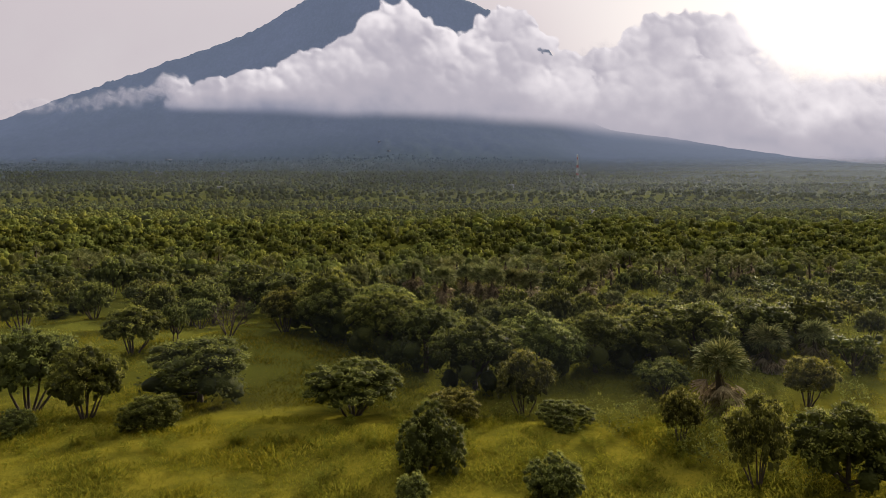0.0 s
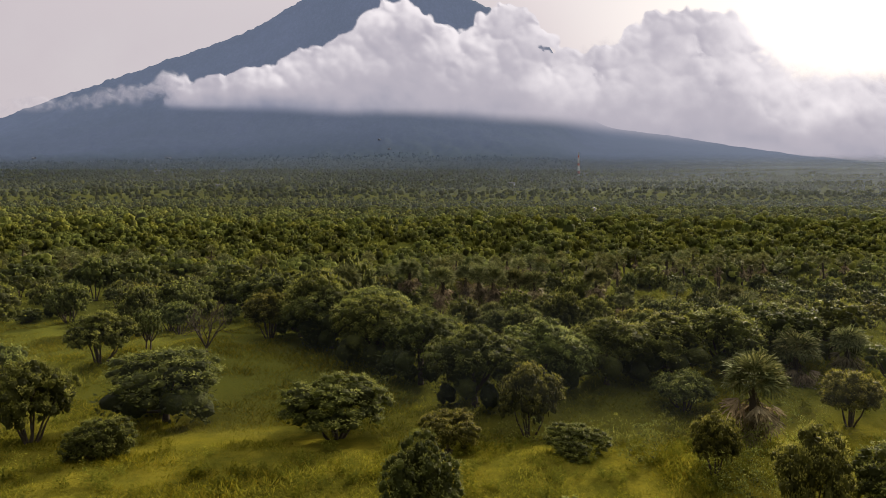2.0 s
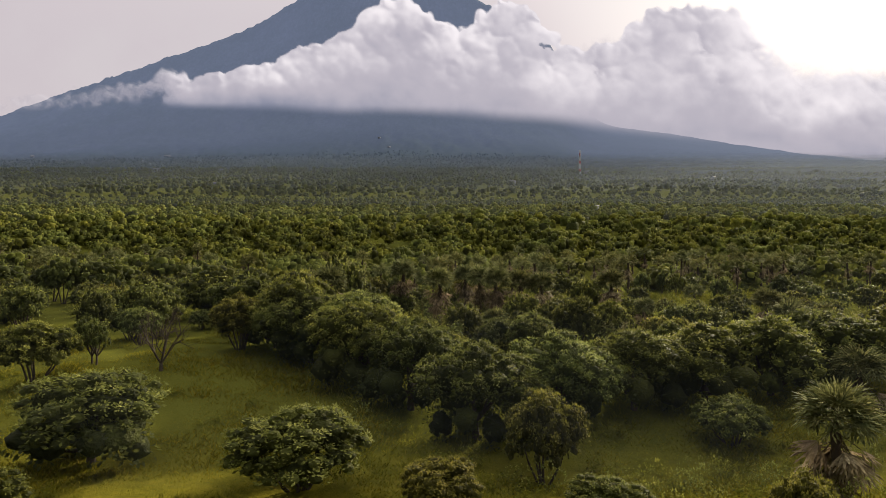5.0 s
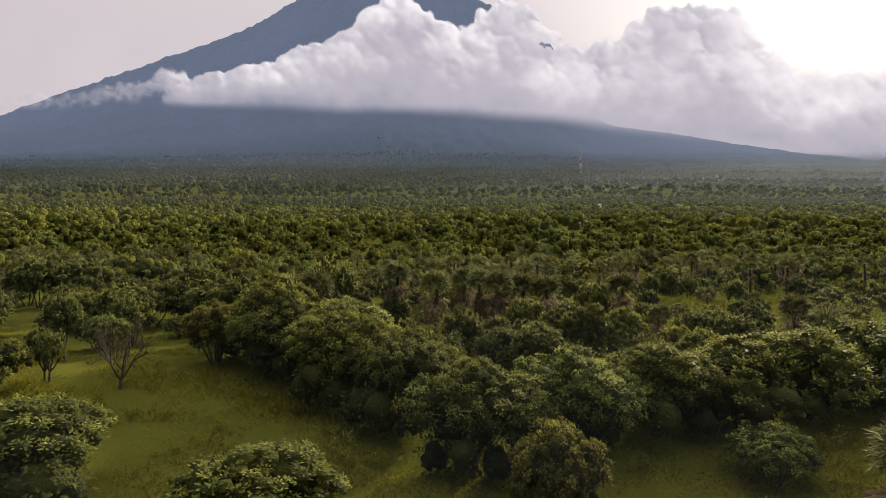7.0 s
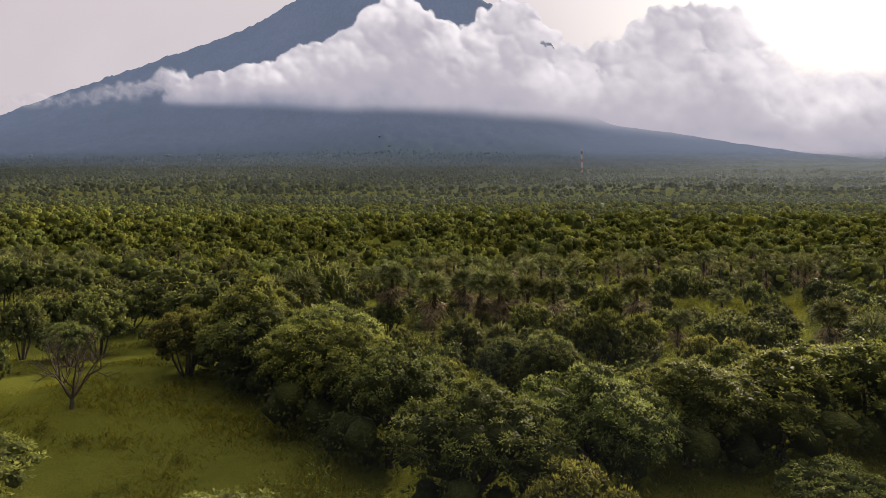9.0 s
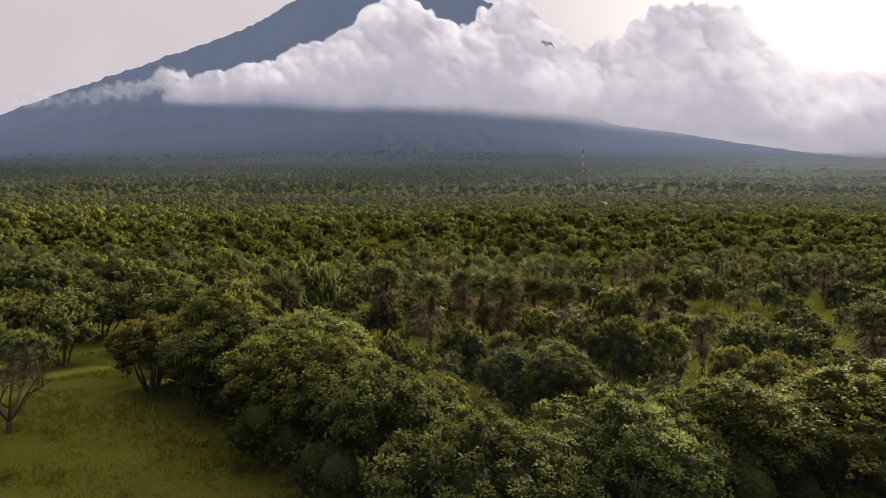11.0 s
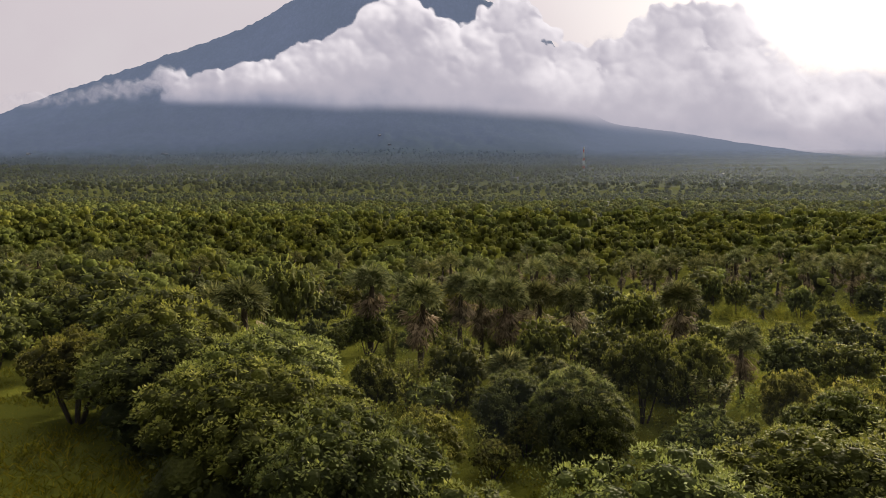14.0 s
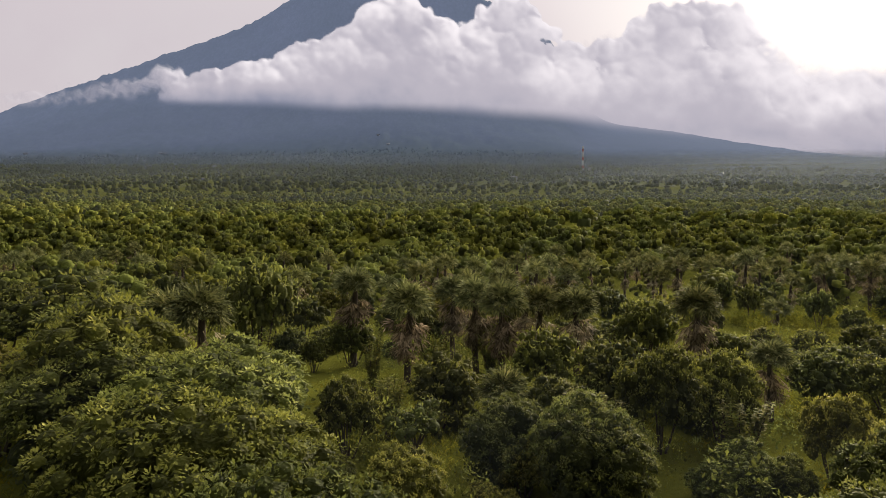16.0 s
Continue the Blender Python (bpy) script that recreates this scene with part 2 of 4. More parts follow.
def leaf_quads(base, way, face, length, width, fold=0.25):
    """Kite-shaped leaves, folded along the midrib: four corners each."""
    way = unit(way)
    side = unit(np.cross(way, face))
    upward = unit(np.cross(side, way))
    length, width = np.asarray(length)[:, None], np.asarray(width)[:, None]
    middle = base + way * length * 0.55 + upward * width * fold
    corners = np.stack([base, middle + side * width * 0.5 - upward * width * fold * 1.4, base + way * length,
                        middle - side * width * 0.5 - upward * width * fold * 1.4], 1)
    return corners.reshape(-1, 3)


def quads(n):
    return np.arange(4 * n).reshape(-1, 4)


def tube(points, radii, sides=6):
    """A tapered tube along points."""
    points, radii = np.asarray(points, float), np.asarray(radii, float)
    along = unit(np.gradient(points, axis=0))
    ref = np.where(np.abs(along[:, 2:3]) > 0.9, [[1.0, 0, 0]], [[0, 0, 1.0]])
    a = unit(np.cross(along, ref))
    b = np.cross(along, a)
    turn = np.linspace(0, 2 * np.pi, sides, endpoint=False)
    ring = np.cos(turn)[None, :, None] * a[:, None] + np.sin(turn)[None, :, None] * b[:, None]
    verts = (points[:, None] + ring * radii[:, None, None]).reshape(-1, 3)
    faces = []
    for i in range(len(points) - 1):
        for j in range(sides):
            k = (j + 1) % sides
            faces.append((i * sides + j, i * sides + k, (i + 1) * sides + k, (i + 1) * sides + j))
    return verts, np.array(faces)


def joined(pieces):
    verts, faces, n = [], [], 0
    for v, f in pieces:
        verts.append(v)
        faces.append(f + n)
        n += len(v)
    return np.concatenate(verts), np.concatenate(faces)


def value_noise(x, y, size, seed):
    """Smooth noise from -1 to 1 over a square lattice."""
    x, y = np.asarray(x, float) / size, np.asarray(y, float) / size
    i, j = np.floor(x), np.floor(y)
    u, v = x - i, y - j
    u, v = u * u * (3 - 2 * u), v * v * (3 - 2 * v)

    def lattice(a, b):
        h = np.sin(a * 127.1 + b * 311.7 + seed * 74.7) * 43758.5453
        return 2 * (h - np.floor(h)) - 1

    return (lattice(i, j) * (1 - u) + lattice(i + 1, j) * u) * (1 - v) + (lattice(i, j + 1) * (1 - u) + lattice(i + 1, j + 1) * u) * v


# ---------------------------------------------------------------- land
PROFILE_Y = (-400, 0, 40, 50, 62, 75, 90, 110, 150, 215, 250, 300, 345, 520, 590, 960, 1700, 3000, 5200)
PROFILE_Z = (0, 0, 0.5, 1.2, -0.2, 1.0, 2.4, 2.8, 3.4, 4.8, 8, 14, 22, 39, 44, 97, 207, 400, 727)
_y = np.arange(-400.0, 5200.0)
_z = np.interp(_y, PROFILE_Y, PROFILE_Z)
for _ in range(2):
    _z = np.convolve(np.pad(_z, 4, "edge"), np.ones(9) / 9, "valid")


def land(x, y):
    """The height of the ground."""
    x, y = np.asarray(x, float), np.asarray(y, float)
    z = np.interp(y, _y, _z)
    z = z - 1.3 * np.exp(-((x - 14) / 10) ** 2 - ((y - 63) / 7) ** 2) + 1.5 * np.exp(-((x + 33) / 12) ** 2 - ((y - 85) / 12) ** 2)
    return z + 0.22 * value_noise(x, y, 6.0, 1) + 0.10 * value_noise(x, y, 2.2, 2) + np.clip((y - 150) / 600, 0, 1) * 2.5 * value_noise(x, y, 90.0, 3)


def build_ground():
    front = np.radians(np.linspace(-52, 52, 330))
    back = np.radians(np.linspace(52, 308, 62))[1:-1]
    angle = np.concatenate([front, back])
    radius = np.concatenate([[3.0], 3.0 * 1.036 ** np.arange(1, 181), [2200.0, 3000.0, 4600.0]])
    a, r = np.meshgrid(angle, radius)
    x, y = r * np.sin(a), r * np.cos(a)
    z = land(x, y)
    n, rows = len(angle), len(radius)
    verts = np.stack([x, y, z], -1).reshape(-1, 3)
    i, j = np.meshgrid(np.arange(rows - 1), np.arange(n), indexing="ij")
    k = (j + 1) % n
    faces = np.stack([i * n + j, (i + 1) * n + j, (i + 1) * n + k, i * n + k], -1)
    keep = ~((radius[i] >= 1690) & (j < 329))
    faces = faces[keep]
    centre = len(verts)
    verts = np.concatenate([verts, [[0, 0, float(land(0, 0))]]])
    # the hub under the start of the flight
    hub = np.stack([np.full(n, centre), np.arange(n), (np.arange(n) + 1) % n, np.full(n, centre)], -1)[:, :3]
    me = bpy.data.meshes.new("ground")
    me.from_pydata(verts.tolist(), [], faces.tolist() + hub.tolist())
    for p in me.polygons:
        p.use_smooth = True
    me.materials.append(GROUND)
    tagged(new("ground", me), "yellow-green grassland rising gently towards the volcano", "ground", kind="structure")


SKY_X = (-1400, -400, 0, 60, 135, 280, 430, 545, 620, 690, 745, 800, 860, 980, 1015, 1060, 1200, 1300, 1420, 1568, 2100, 2900)
SKY_ROW = (345, 302, 214, 193, 167, 117, 67, 2, -52, -80, -52, -10, 17, 85, 190, 228, 247, 263, 279, 294, 330, 350)


def volcano_height(uu, yy):
    """The mountain's surface, by its bearing x / y and its distance."""
    step = np.linspace(-1.6, 1.6, 801)
    crest = np.interp(784 + 1120 * step, SKY_X, SKY_ROW)
    crest = np.convolve(np.pad(crest, 6, "edge"), np.ones(13) / 13, "valid")
    top = 16 + (434 - np.interp(uu, step, crest)) / 1120 * 4350
    s = np.clip((yy - 1600) / (4350 - 1600), 0, 1) ** 2.7
    z = land(uu * yy, yy) + (top - np.interp(4350, _y, _z)) * s
    rough = value_noise(uu * 900, yy * 0.15, 14, 5) * 9 + value_noise(uu * 2400, yy, 20, 6) * 5
    trees = 8 * np.clip(value_noise(uu * 1120, yy * 0, 4.2, 8) + 0.4 * value_noise(uu * 1120, yy * 0, 30, 9), 0, 1) * np.clip((yy - 4250) / 100, 0, 1)
    return z + rough * np.clip((yy - 1750) / 900, 0, 1) * np.interp(uu, (0.0, 0.25), (1, 0.25)) + trees * np.interp(uu, (0.1, 0.3), (1, 0.2))


def build_volcano():
    u = np.linspace(-1.05, 1.05, 700)
    y = np.concatenate([np.linspace(1000, 3000, 60), np.linspace(3030, 4350, 44), np.linspace(4370, 4600, 4)])
    uu, yy = np.meshgrid(u, y)
    xx = uu * yy
    z = volcano_height(uu, yy)
    z = np.where(yy > 4352, z - (yy - 4350) * 3.0, z)
    z = np.where(yy < 1700, z - np.clip((1700 - yy) / 12, 0, 30), z)
    n = len(u)
    i, j = np.meshgrid(np.arange(len(y) - 1), np.arange(n - 1), indexing="ij")
    faces = np.stack([i * n + j, i * n + j + 1, (i + 1) * n + j + 1, (i + 1) * n + j], -1).reshape(-1, 4)
    me = mesh_of("volcano", np.stack([xx, yy, z], -1).reshape(-1, 3), faces, True)
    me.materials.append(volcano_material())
    tagged(new("volcano_backdrop", me), "forested volcano, blue with distance, rising into cloud", "mountain", kind="structure")


CLOUD_X = (-200, 0, 100, 180, 230, 280, 330, 400, 430, 500, 530, 600, 650, 690, 720, 745, 780, 805, 830, 860, 880, 930, 960, 985,
           1020, 1060, 1095, 1120, 1160, 1220, 1290, 1310, 1340, 1380, 1420, 1500, 1568, 1800)
CLOUD_TOP = (196, 188, 186, 178, 170, 128, 145, 138, 122, 112, 92, 72, 38, 0, 8, 30, 48, 64, 46, 20, 14, 22, 60, 92,
             92, 84, 78, 45, 24, 14, 24, 58, 90, 118, 140, 128, 150, 160)


def build_clouds():
    """Heaped cloud across the mountain's flank: rounded puffs standing proud of one another, thin at the rims."""
    r = np.random.default_rng(21)
    px, py = np.meshgrid(np.arange(-160, 1750, 3.6), np.arange(-40, 312, 2.7))
    base = np.interp(px, (-200, 0, 250, 400, 600, 800, 1000, 1150, 1300, 1420, 1568, 1800), (216, 208, 196, 202, 212, 220, 236, 251, 268, 282, 296, 305))
    qx = px + 9 * value_noise(px, py, 26, 1) + 5 * value_noise(px, py, 11, 2)
    qy = py + 8 * value_noise(px, py, 24, 3) + 4.5 * value_noise(px, py, 10, 4)
    height, inside = np.full(px.shape, -30.0), np.full(px.shape, -60.0)

    def puff(cx, cy, rad):
        d = np.hypot(qx - cx, (qy - cy) * 1.08)
        np.maximum(inside, rad - d, out=inside)
        np.maximum(height, np.sqrt(np.clip(rad * rad - d * d, 0, None)) - 0.25 * rad + r.uniform(-6, 6), out=height, where=d < rad)

    for x in np.arange(285, 1760, 5.5):
        t = float(np.interp(x, CLOUD_X, CLOUD_TOP))
        rad = r.uniform(9, 22)
        puff(x, t + rad * r.uniform(0.9, 1.15), rad)
    for _ in range(520):
        x = r.uniform(330, 1740)
        t, b = float(np.interp(x, CLOUD_X, CLOUD_TOP)), float(np.interp(x, (300, 700, 1150, 1350, 1568), (190, 206, 236, 275, 305)))
        rad = r.uniform(10, 44)
        c = t + rad + r.power(0.8) * max(b - t - rad, 4)
        puff(x, c, rad)
    # torn wisps low on the near flank
    for _ in range(130):
        x = r.uniform(-150, 345)
        c = np.interp(x, (-150, 0, 100, 200, 300), (203, 200, 193, 182, 150)) + r.uniform(-9, 11)
        rad = r.uniform(5, 15)
        puff(x, c, rad)
    line = np.interp(px, (-160, 0, 60, 130, 200, 260, 300, 340), (208, 196, 196, 186, 178, 176, 158, 160))
    veil = 13 - np.abs(qy - line) * 0.75 + 11 * value_noise(px, py * 1.7, 22, 17) + 6 * value_noise(px, py, 9, 18)
    np.maximum(inside, np.where(px < 345, veil, -60), out=inside)
    body = np.minimum(py - np.interp(px, CLOUD_X, CLOUD_TOP) - 16, 30)
    np.maximum(inside, np.where(px > 430, body, -60), out=inside)
    rim = np.interp(px, (200, 420, 900, 1050, 1290, 1400), (18, 8, 8, 10, 14, 60))
    dens = np.clip(inside / rim + 0.32, 0, 1)
    fade = np.clip((base + 2 + 5 * value_noise(px, py, 120, 7) - py) / np.interp(px, (300, 700, 1300), (16, 26, 36)), 0, 1)
    thin = np.interp(px, (-160, 250, 330, 430), (0.26, 0.38, 0.7, 1.0))
    dens *= thin
    gap = ((px - 966) / 14) ** 2 + ((py - 92 - 0.4 * (px - 966)) / 6) ** 2 + 2.0 * value_noise(px, py, 5, 13)
    dens *= 1 - 0.75 * np.exp(-np.clip(gap, 0, None))
    soft = height.copy()
    for _ in range(1):
        soft = (soft + np.roll(soft, 1, 0) + np.roll(soft, -1, 0) + np.roll(soft, 1, 1) + np.roll(soft, -1, 1)) / 5
    gy, gx = np.gradient(soft)
    top = np.interp(px, CLOUD_X, CLOUD_TOP)
    deep = np.clip((py - top) / np.maximum(base - top, 30), 0, 1.1)
    calm = np.interp(px, (800, 1150), (1.0, 0.5)) * (1 - 0.8 * np.clip((deep - 0.35) / 0.4, 0, 1))
    relief = calm * (np.exp(-np.clip(inside, 0, None) / 40) * 0.8 + 0.4)
    # puff shading, dim base and sun glow are worked into the brightness
    lum = 0.57 + relief * (0.13 * np.tanh(gy / 2.2) + 0.10 * np.tanh(-gx / 2.2) + 0.005 * np.clip(soft, -20, 30))
    lum = lum - 0.40 * np.clip(deep, 0, 1.1) ** 2.6 + 0.14 * np.exp(-np.clip(inside, 0, None) / 6)
    lum = lum + 0.10 * value_noise(px, py * 1.7, 120, 9) + 0.07 * value_noise(px, py * 1.5, 47, 10) + 0.04 * value_noise(px, py * 1.3, 19, 11) + 0.03 * calm * value_noise(px, py, 8, 12)
    lum = lum - 0.06 * np.interp(px, (650, 900), (1, 0)) * np.clip(deep * 2, 0.3, 1)
    lum = lum + 0.08 * np.interp(px, (850, 1150), (0, 1)) * np.interp(deep, (0.2, 0.5, 0.8), (0, 1, 0.6)) - 0.07 * np.interp(px, (500, 650), (1, 0))
    lum = lum + 0.30 * np.exp(-((px - 1490) / 200) ** 2 - ((py - 110) / 80) ** 2) + 0.06 * np.clip(1 - np.abs(px - 1080) / 300, 0, 1)
    y = 2700 - 3.2 * np.clip(soft, -10, 45)
    x, z = (px - 784) / 1120 * y, 16 + (434 - py) / 1120 * y
    n = px.shape[1]
    i, j = np.meshgrid(np.arange(px.shape[0] - 1), np.arange(n - 1), indexing="ij")
    faces = np.stack([i * n + j, (i + 1) * n + j, (i + 1) * n + j + 1, i * n + j + 1], -1).reshape(-1, 4)
    live = ((dens * fade).ravel()[faces].max(1) > 0.02)
    me = mesh_of("cloud", np.stack([x, y, z], -1).reshape(-1, 3), faces[live], True, (("lum", lum.ravel()), ("dens", dens.ravel()), ("fade", fade.ravel())))
    me.materials.append(cloud_material())
    tagged(new("cloud_backdrop", me), "heaped white cumulus bank wrapped round the volcano", "cloud", kind="structure")


def build_haze_sheets():
    # added sheets low over the near woods, lifting their darks like veiling glare
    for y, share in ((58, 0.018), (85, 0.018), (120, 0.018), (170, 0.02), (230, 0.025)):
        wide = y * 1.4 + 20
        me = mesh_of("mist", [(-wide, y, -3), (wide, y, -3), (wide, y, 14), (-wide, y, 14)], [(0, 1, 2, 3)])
        me.materials.append(haze_sheet_material(share, (0.29, 0.355, 0.47)))
        tagged(new("haze_sheet_backdrop", me), "faint added sheet that veils the darks of the near woods", "mist", kind="structure")
    # added sheets that stand in for the air's haze, stronger farther off
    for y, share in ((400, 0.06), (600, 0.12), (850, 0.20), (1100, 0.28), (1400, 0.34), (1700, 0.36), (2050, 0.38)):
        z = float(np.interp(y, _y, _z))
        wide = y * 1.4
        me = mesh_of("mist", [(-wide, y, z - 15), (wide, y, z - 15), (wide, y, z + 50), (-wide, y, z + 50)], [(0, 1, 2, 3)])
        me.materials.append(haze_sheet_material(share, (0.27, 0.315, 0.385)))
        tagged(new("haze_sheet_backdrop", me), "faint added sheet standing in for blue haze over the distant woods", "mist", kind="structure")


build_ground()
build_volcano()
build_clouds()
build_haze_sheets()


def build_high_cloud():
    """A flat grey-lilac cloud sheet low behind the mountain's shoulder."""
    px, py = np.meshgrid(np.linspace(700, 2000, 120), np.linspace(60, 345, 60))
    dens = np.clip((px - 760) / 260, 0, 1) * np.clip((py - 70 - 25 * value_noise(px, py, 90, 15) - 45 * np.exp(-((px - 1490) / 120) ** 2)) / 110, 0, 1)
    # the sun's glow is painted into the sheet's brightness
    lum = 0.50 + 0.08 * value_noise(px, py * 2.5, 110, 16) - 0.12 * np.clip((py - 190) / 100, 0, 1) + 0.25 * np.exp(-((px - 1490) / 200) ** 2 - ((py - 110) / 80) ** 2)
    y = np.full(px.shape, 4650.0)
    n = px.shape[1]
    i, j = np.meshgrid(np.arange(px.shape[0] - 1), np.arange(n - 1), indexing="ij")
    faces = np.stack([i * n + j, (i + 1) * n + j, (i + 1) * n + j + 1, i * n + j + 1], -1).reshape(-1, 4)
    verts = np.stack([(px - 784) / 1120 * y, y, 16 + (434 - py) / 1120 * y], -1).reshape(-1, 3)
    me = mesh_of("cloud_sheet", verts, faces, True, (("lum", lum.ravel()), ("dens", dens.ravel()), ("fade", np.ones(px.size))))
    me.materials.append(bpy.data.materials["cloud_bank"])
    tagged(new("cloud_sheet_backdrop", me), "flat lilac-grey cloud sheet behind the volcano's shoulder", "cloud", kind="structure")


build_high_cloud()

# ---------------------------------------------------------------- trees
def lobes_of(kind, r):
    """Rounded masses that make up a crown of width 8 and top height 6: x, y, z, radius, half height."""
    out = []
    if kind == "broad":
        for i in range(13):
            a, d = i * 2.4 + r.uniform(-0.5, 0.5), (0.0 if i == 0 else r.uniform(1.2, 3.0))
            rad = r.uniform(1.1, 1.6)
            out.append((d * math.cos(a), d * math.sin(a), 4.8 - 0.13 * d * d + r.uniform(-0.35, 0.25), rad, rad * 0.8))
        for i in range(8):
            a, d = i * 0.785 + r.uniform(-0.3, 0.3), r.uniform(2.2, 3.0)
            rad = r.uniform(0.85, 1.2)
            out.append((d * math.cos(a), d * math.sin(a), r.uniform(2.7, 3.5), rad, rad * 0.85))
    elif kind == "big":
        for i in range(13):
            a, d = i * 2.4 + r.uniform(-0.5, 0.5), (0.0 if i == 0 else r.uniform(1.2, 3.0))
            rad = r.uniform(1.1, 1.7)
            out.append((d * math.cos(a), d * math.sin(a), 4.6 - 0.18 * d * d - (i % 3 == 2) * r.uniform(0.8, 1.8), rad, rad * 0.75))
        for i in range(7):
            a, d = i * 0.9 + r.uniform(-0.3, 0.3), r.uniform(1.6, 2.7)
            rad = r.uniform(1.0, 1.4)
            out.append((d * math.cos(a), d * math.sin(a), r.uniform(1.1, 2.3), rad, rad))
    elif kind == "thick":
        for i in range(17):
            a, d = i * 2.4 + r.uniform(-0.5, 0.5), (0.0 if i == 0 else r.uniform(1.0, 2.7))
            rad = r.uniform(1.1, 1.6)
            out.append((d * math.cos(a), d * math.sin(a), (4.6 - 0.20 * d * d) * (1.0 if i % 3 else r.uniform(0.75, 1.0)) - (i % 3 == 1) * 1.8, rad, rad * 1.1))
        for i in range(7):
            a, d = i * 0.9 + r.uniform(-0.3, 0.3), r.uniform(1.5, 2.6)
            rad = r.uniform(1.0, 1.4)
            out.append((d * math.cos(a), d * math.sin(a), r.uniform(0.7, 1.7), rad, rad))
    elif kind == "bush":
        for i in range(8):
            a, d = i * 2.4 + r.uniform(-0.5, 0.5), (0.0 if i == 0 else r.uniform(1.0, 2.5))
            rad = r.uniform(1.2, 1.9)
            out.append((d * math.cos(a), d * math.sin(a), 3.6 - 0.22 * d * d - (i % 2) * 1.0, rad, rad * 1.15))
    elif kind == "sparse":
        for i in range(9):
            a, d = i * 2.4 + r.uniform(-0.6, 0.6), (0.0 if i == 0 else r.uniform(1.2, 3.0))
            rad = r.uniform(0.7, 1.2)
            out.append((d * math.cos(a), d * math.sin(a), r.uniform(2.9, 5.1) - 0.06 * d * d, rad, rad * 0.8))
    return np.array(out)


def clump_domes(r, spot, axis, radius, tall=0.75, skirt=0.5):
    """Small rounded leaf masses, open below: a cap and a skirt of six sides each, nine faces."""
    n = len(spot)
    axis = unit(axis)
    a = unit(np.cross(axis, r.normal(size=(n, 3))))
    c = np.cross(axis, a)
    turn = np.linspace(0, 2 * np.pi, 6, endpoint=False)
    ring = np.cos(turn)[None, :, None] * a[:, None] + np.sin(turn)[None, :, None] * c[:, None]
    rad = np.asarray(radius)[:, None, None]
    apex = spot[:, None] + axis[:, None] * rad * tall
    mid = spot[:, None] + ring * rad * 0.86 * r.uniform(0.8, 1.2, (n, 6, 1)) + axis[:, None] * rad * tall * r.uniform(0.3, 0.7, (n, 6, 1))
    low = spot[:, None] + ring * rad * r.uniform(0.75, 1.15, (n, 6, 1)) * (1.25 - 0.55 * skirt) - axis[:, None] * rad * skirt * r.uniform(0.4, 1.0, (n, 6, 1))
    v = np.concatenate([apex, mid, low], 1).reshape(-1, 3)
    one = np.array([(0, 1, 2, 3), (0, 3, 4, 5), (0, 5, 6, 1)] + [(1 + i, 7 + i, 7 + (i + 1) % 6, 1 + (i + 1) % 6) for i in range(6)])
    return v, (one[None] + 13 * np.arange(n)[:, None, None]).reshape(-1, 4)


def lobe_bodies(r, lobes, around=10, rings=6, share=0.68):
    """The closed leafy mass inside each lobe: an uneven ball."""
    n = len(lobes)
    turn, rise = np.linspace(0, 2 * np.pi, around, endpoint=False), np.linspace(-1.25, 1.5, rings)
    a, e = np.meshgrid(turn, rise)
    ball = np.stack([np.cos(a) * np.cos(e), np.sin(a) * np.cos(e), np.sin(e)], -1).reshape(1, -1, 3)
    rough = r.uniform(0.72, 1.2, (n, around * rings, 1))
    v = lobes[:, None, :3] + ball * lobes[:, None, [3, 3, 4]] * share * rough
    i, j = np.meshgrid(np.arange(rings - 1), np.arange(around), indexing="ij")
    q = (j + 1) % around
    one = np.stack([i * around + j, i * around + q, (i + 1) * around + q, (i + 1) * around + j], -1).reshape(-1, 4)
    return v.reshape(-1, 3), (one[None] + around * rings * np.arange(n)[:, None, None]).reshape(-1, 4)


def on_lobes(r, lobes, n, rise, reach, bury):
    """Places over the outside of the lobes, and the way out there."""
    share = lobes[:, 3] ** 2 / (lobes[:, 3] ** 2).sum()
    which = r.choice(len(lobes), n, p=share)
    way = unit(r.normal(size=(n, 3)) + [0, 0, rise])
    spot = lobes[which][:, :3] + way * lobes[which][:, [3, 3, 4]] * r.uniform(*reach, (n, 1))
    buried = np.zeros(n, bool)
    for x, y, z, rad, half in lobes:
        buried |= (((spot - (x, y, z)) / (rad, rad, half)) ** 2).sum(1) < bury
    return spot[~buried], way[~buried]


def spaced(r, spot, gap):
    """The order of places that keep at least that gap from one another."""
    kept = []
    for i in r.permutation(len(spot)):
        if not kept or (((spot[kept] - spot[i]) ** 2).sum(1) > gap * gap).all():
            kept.append(i)
    return np.array(kept)


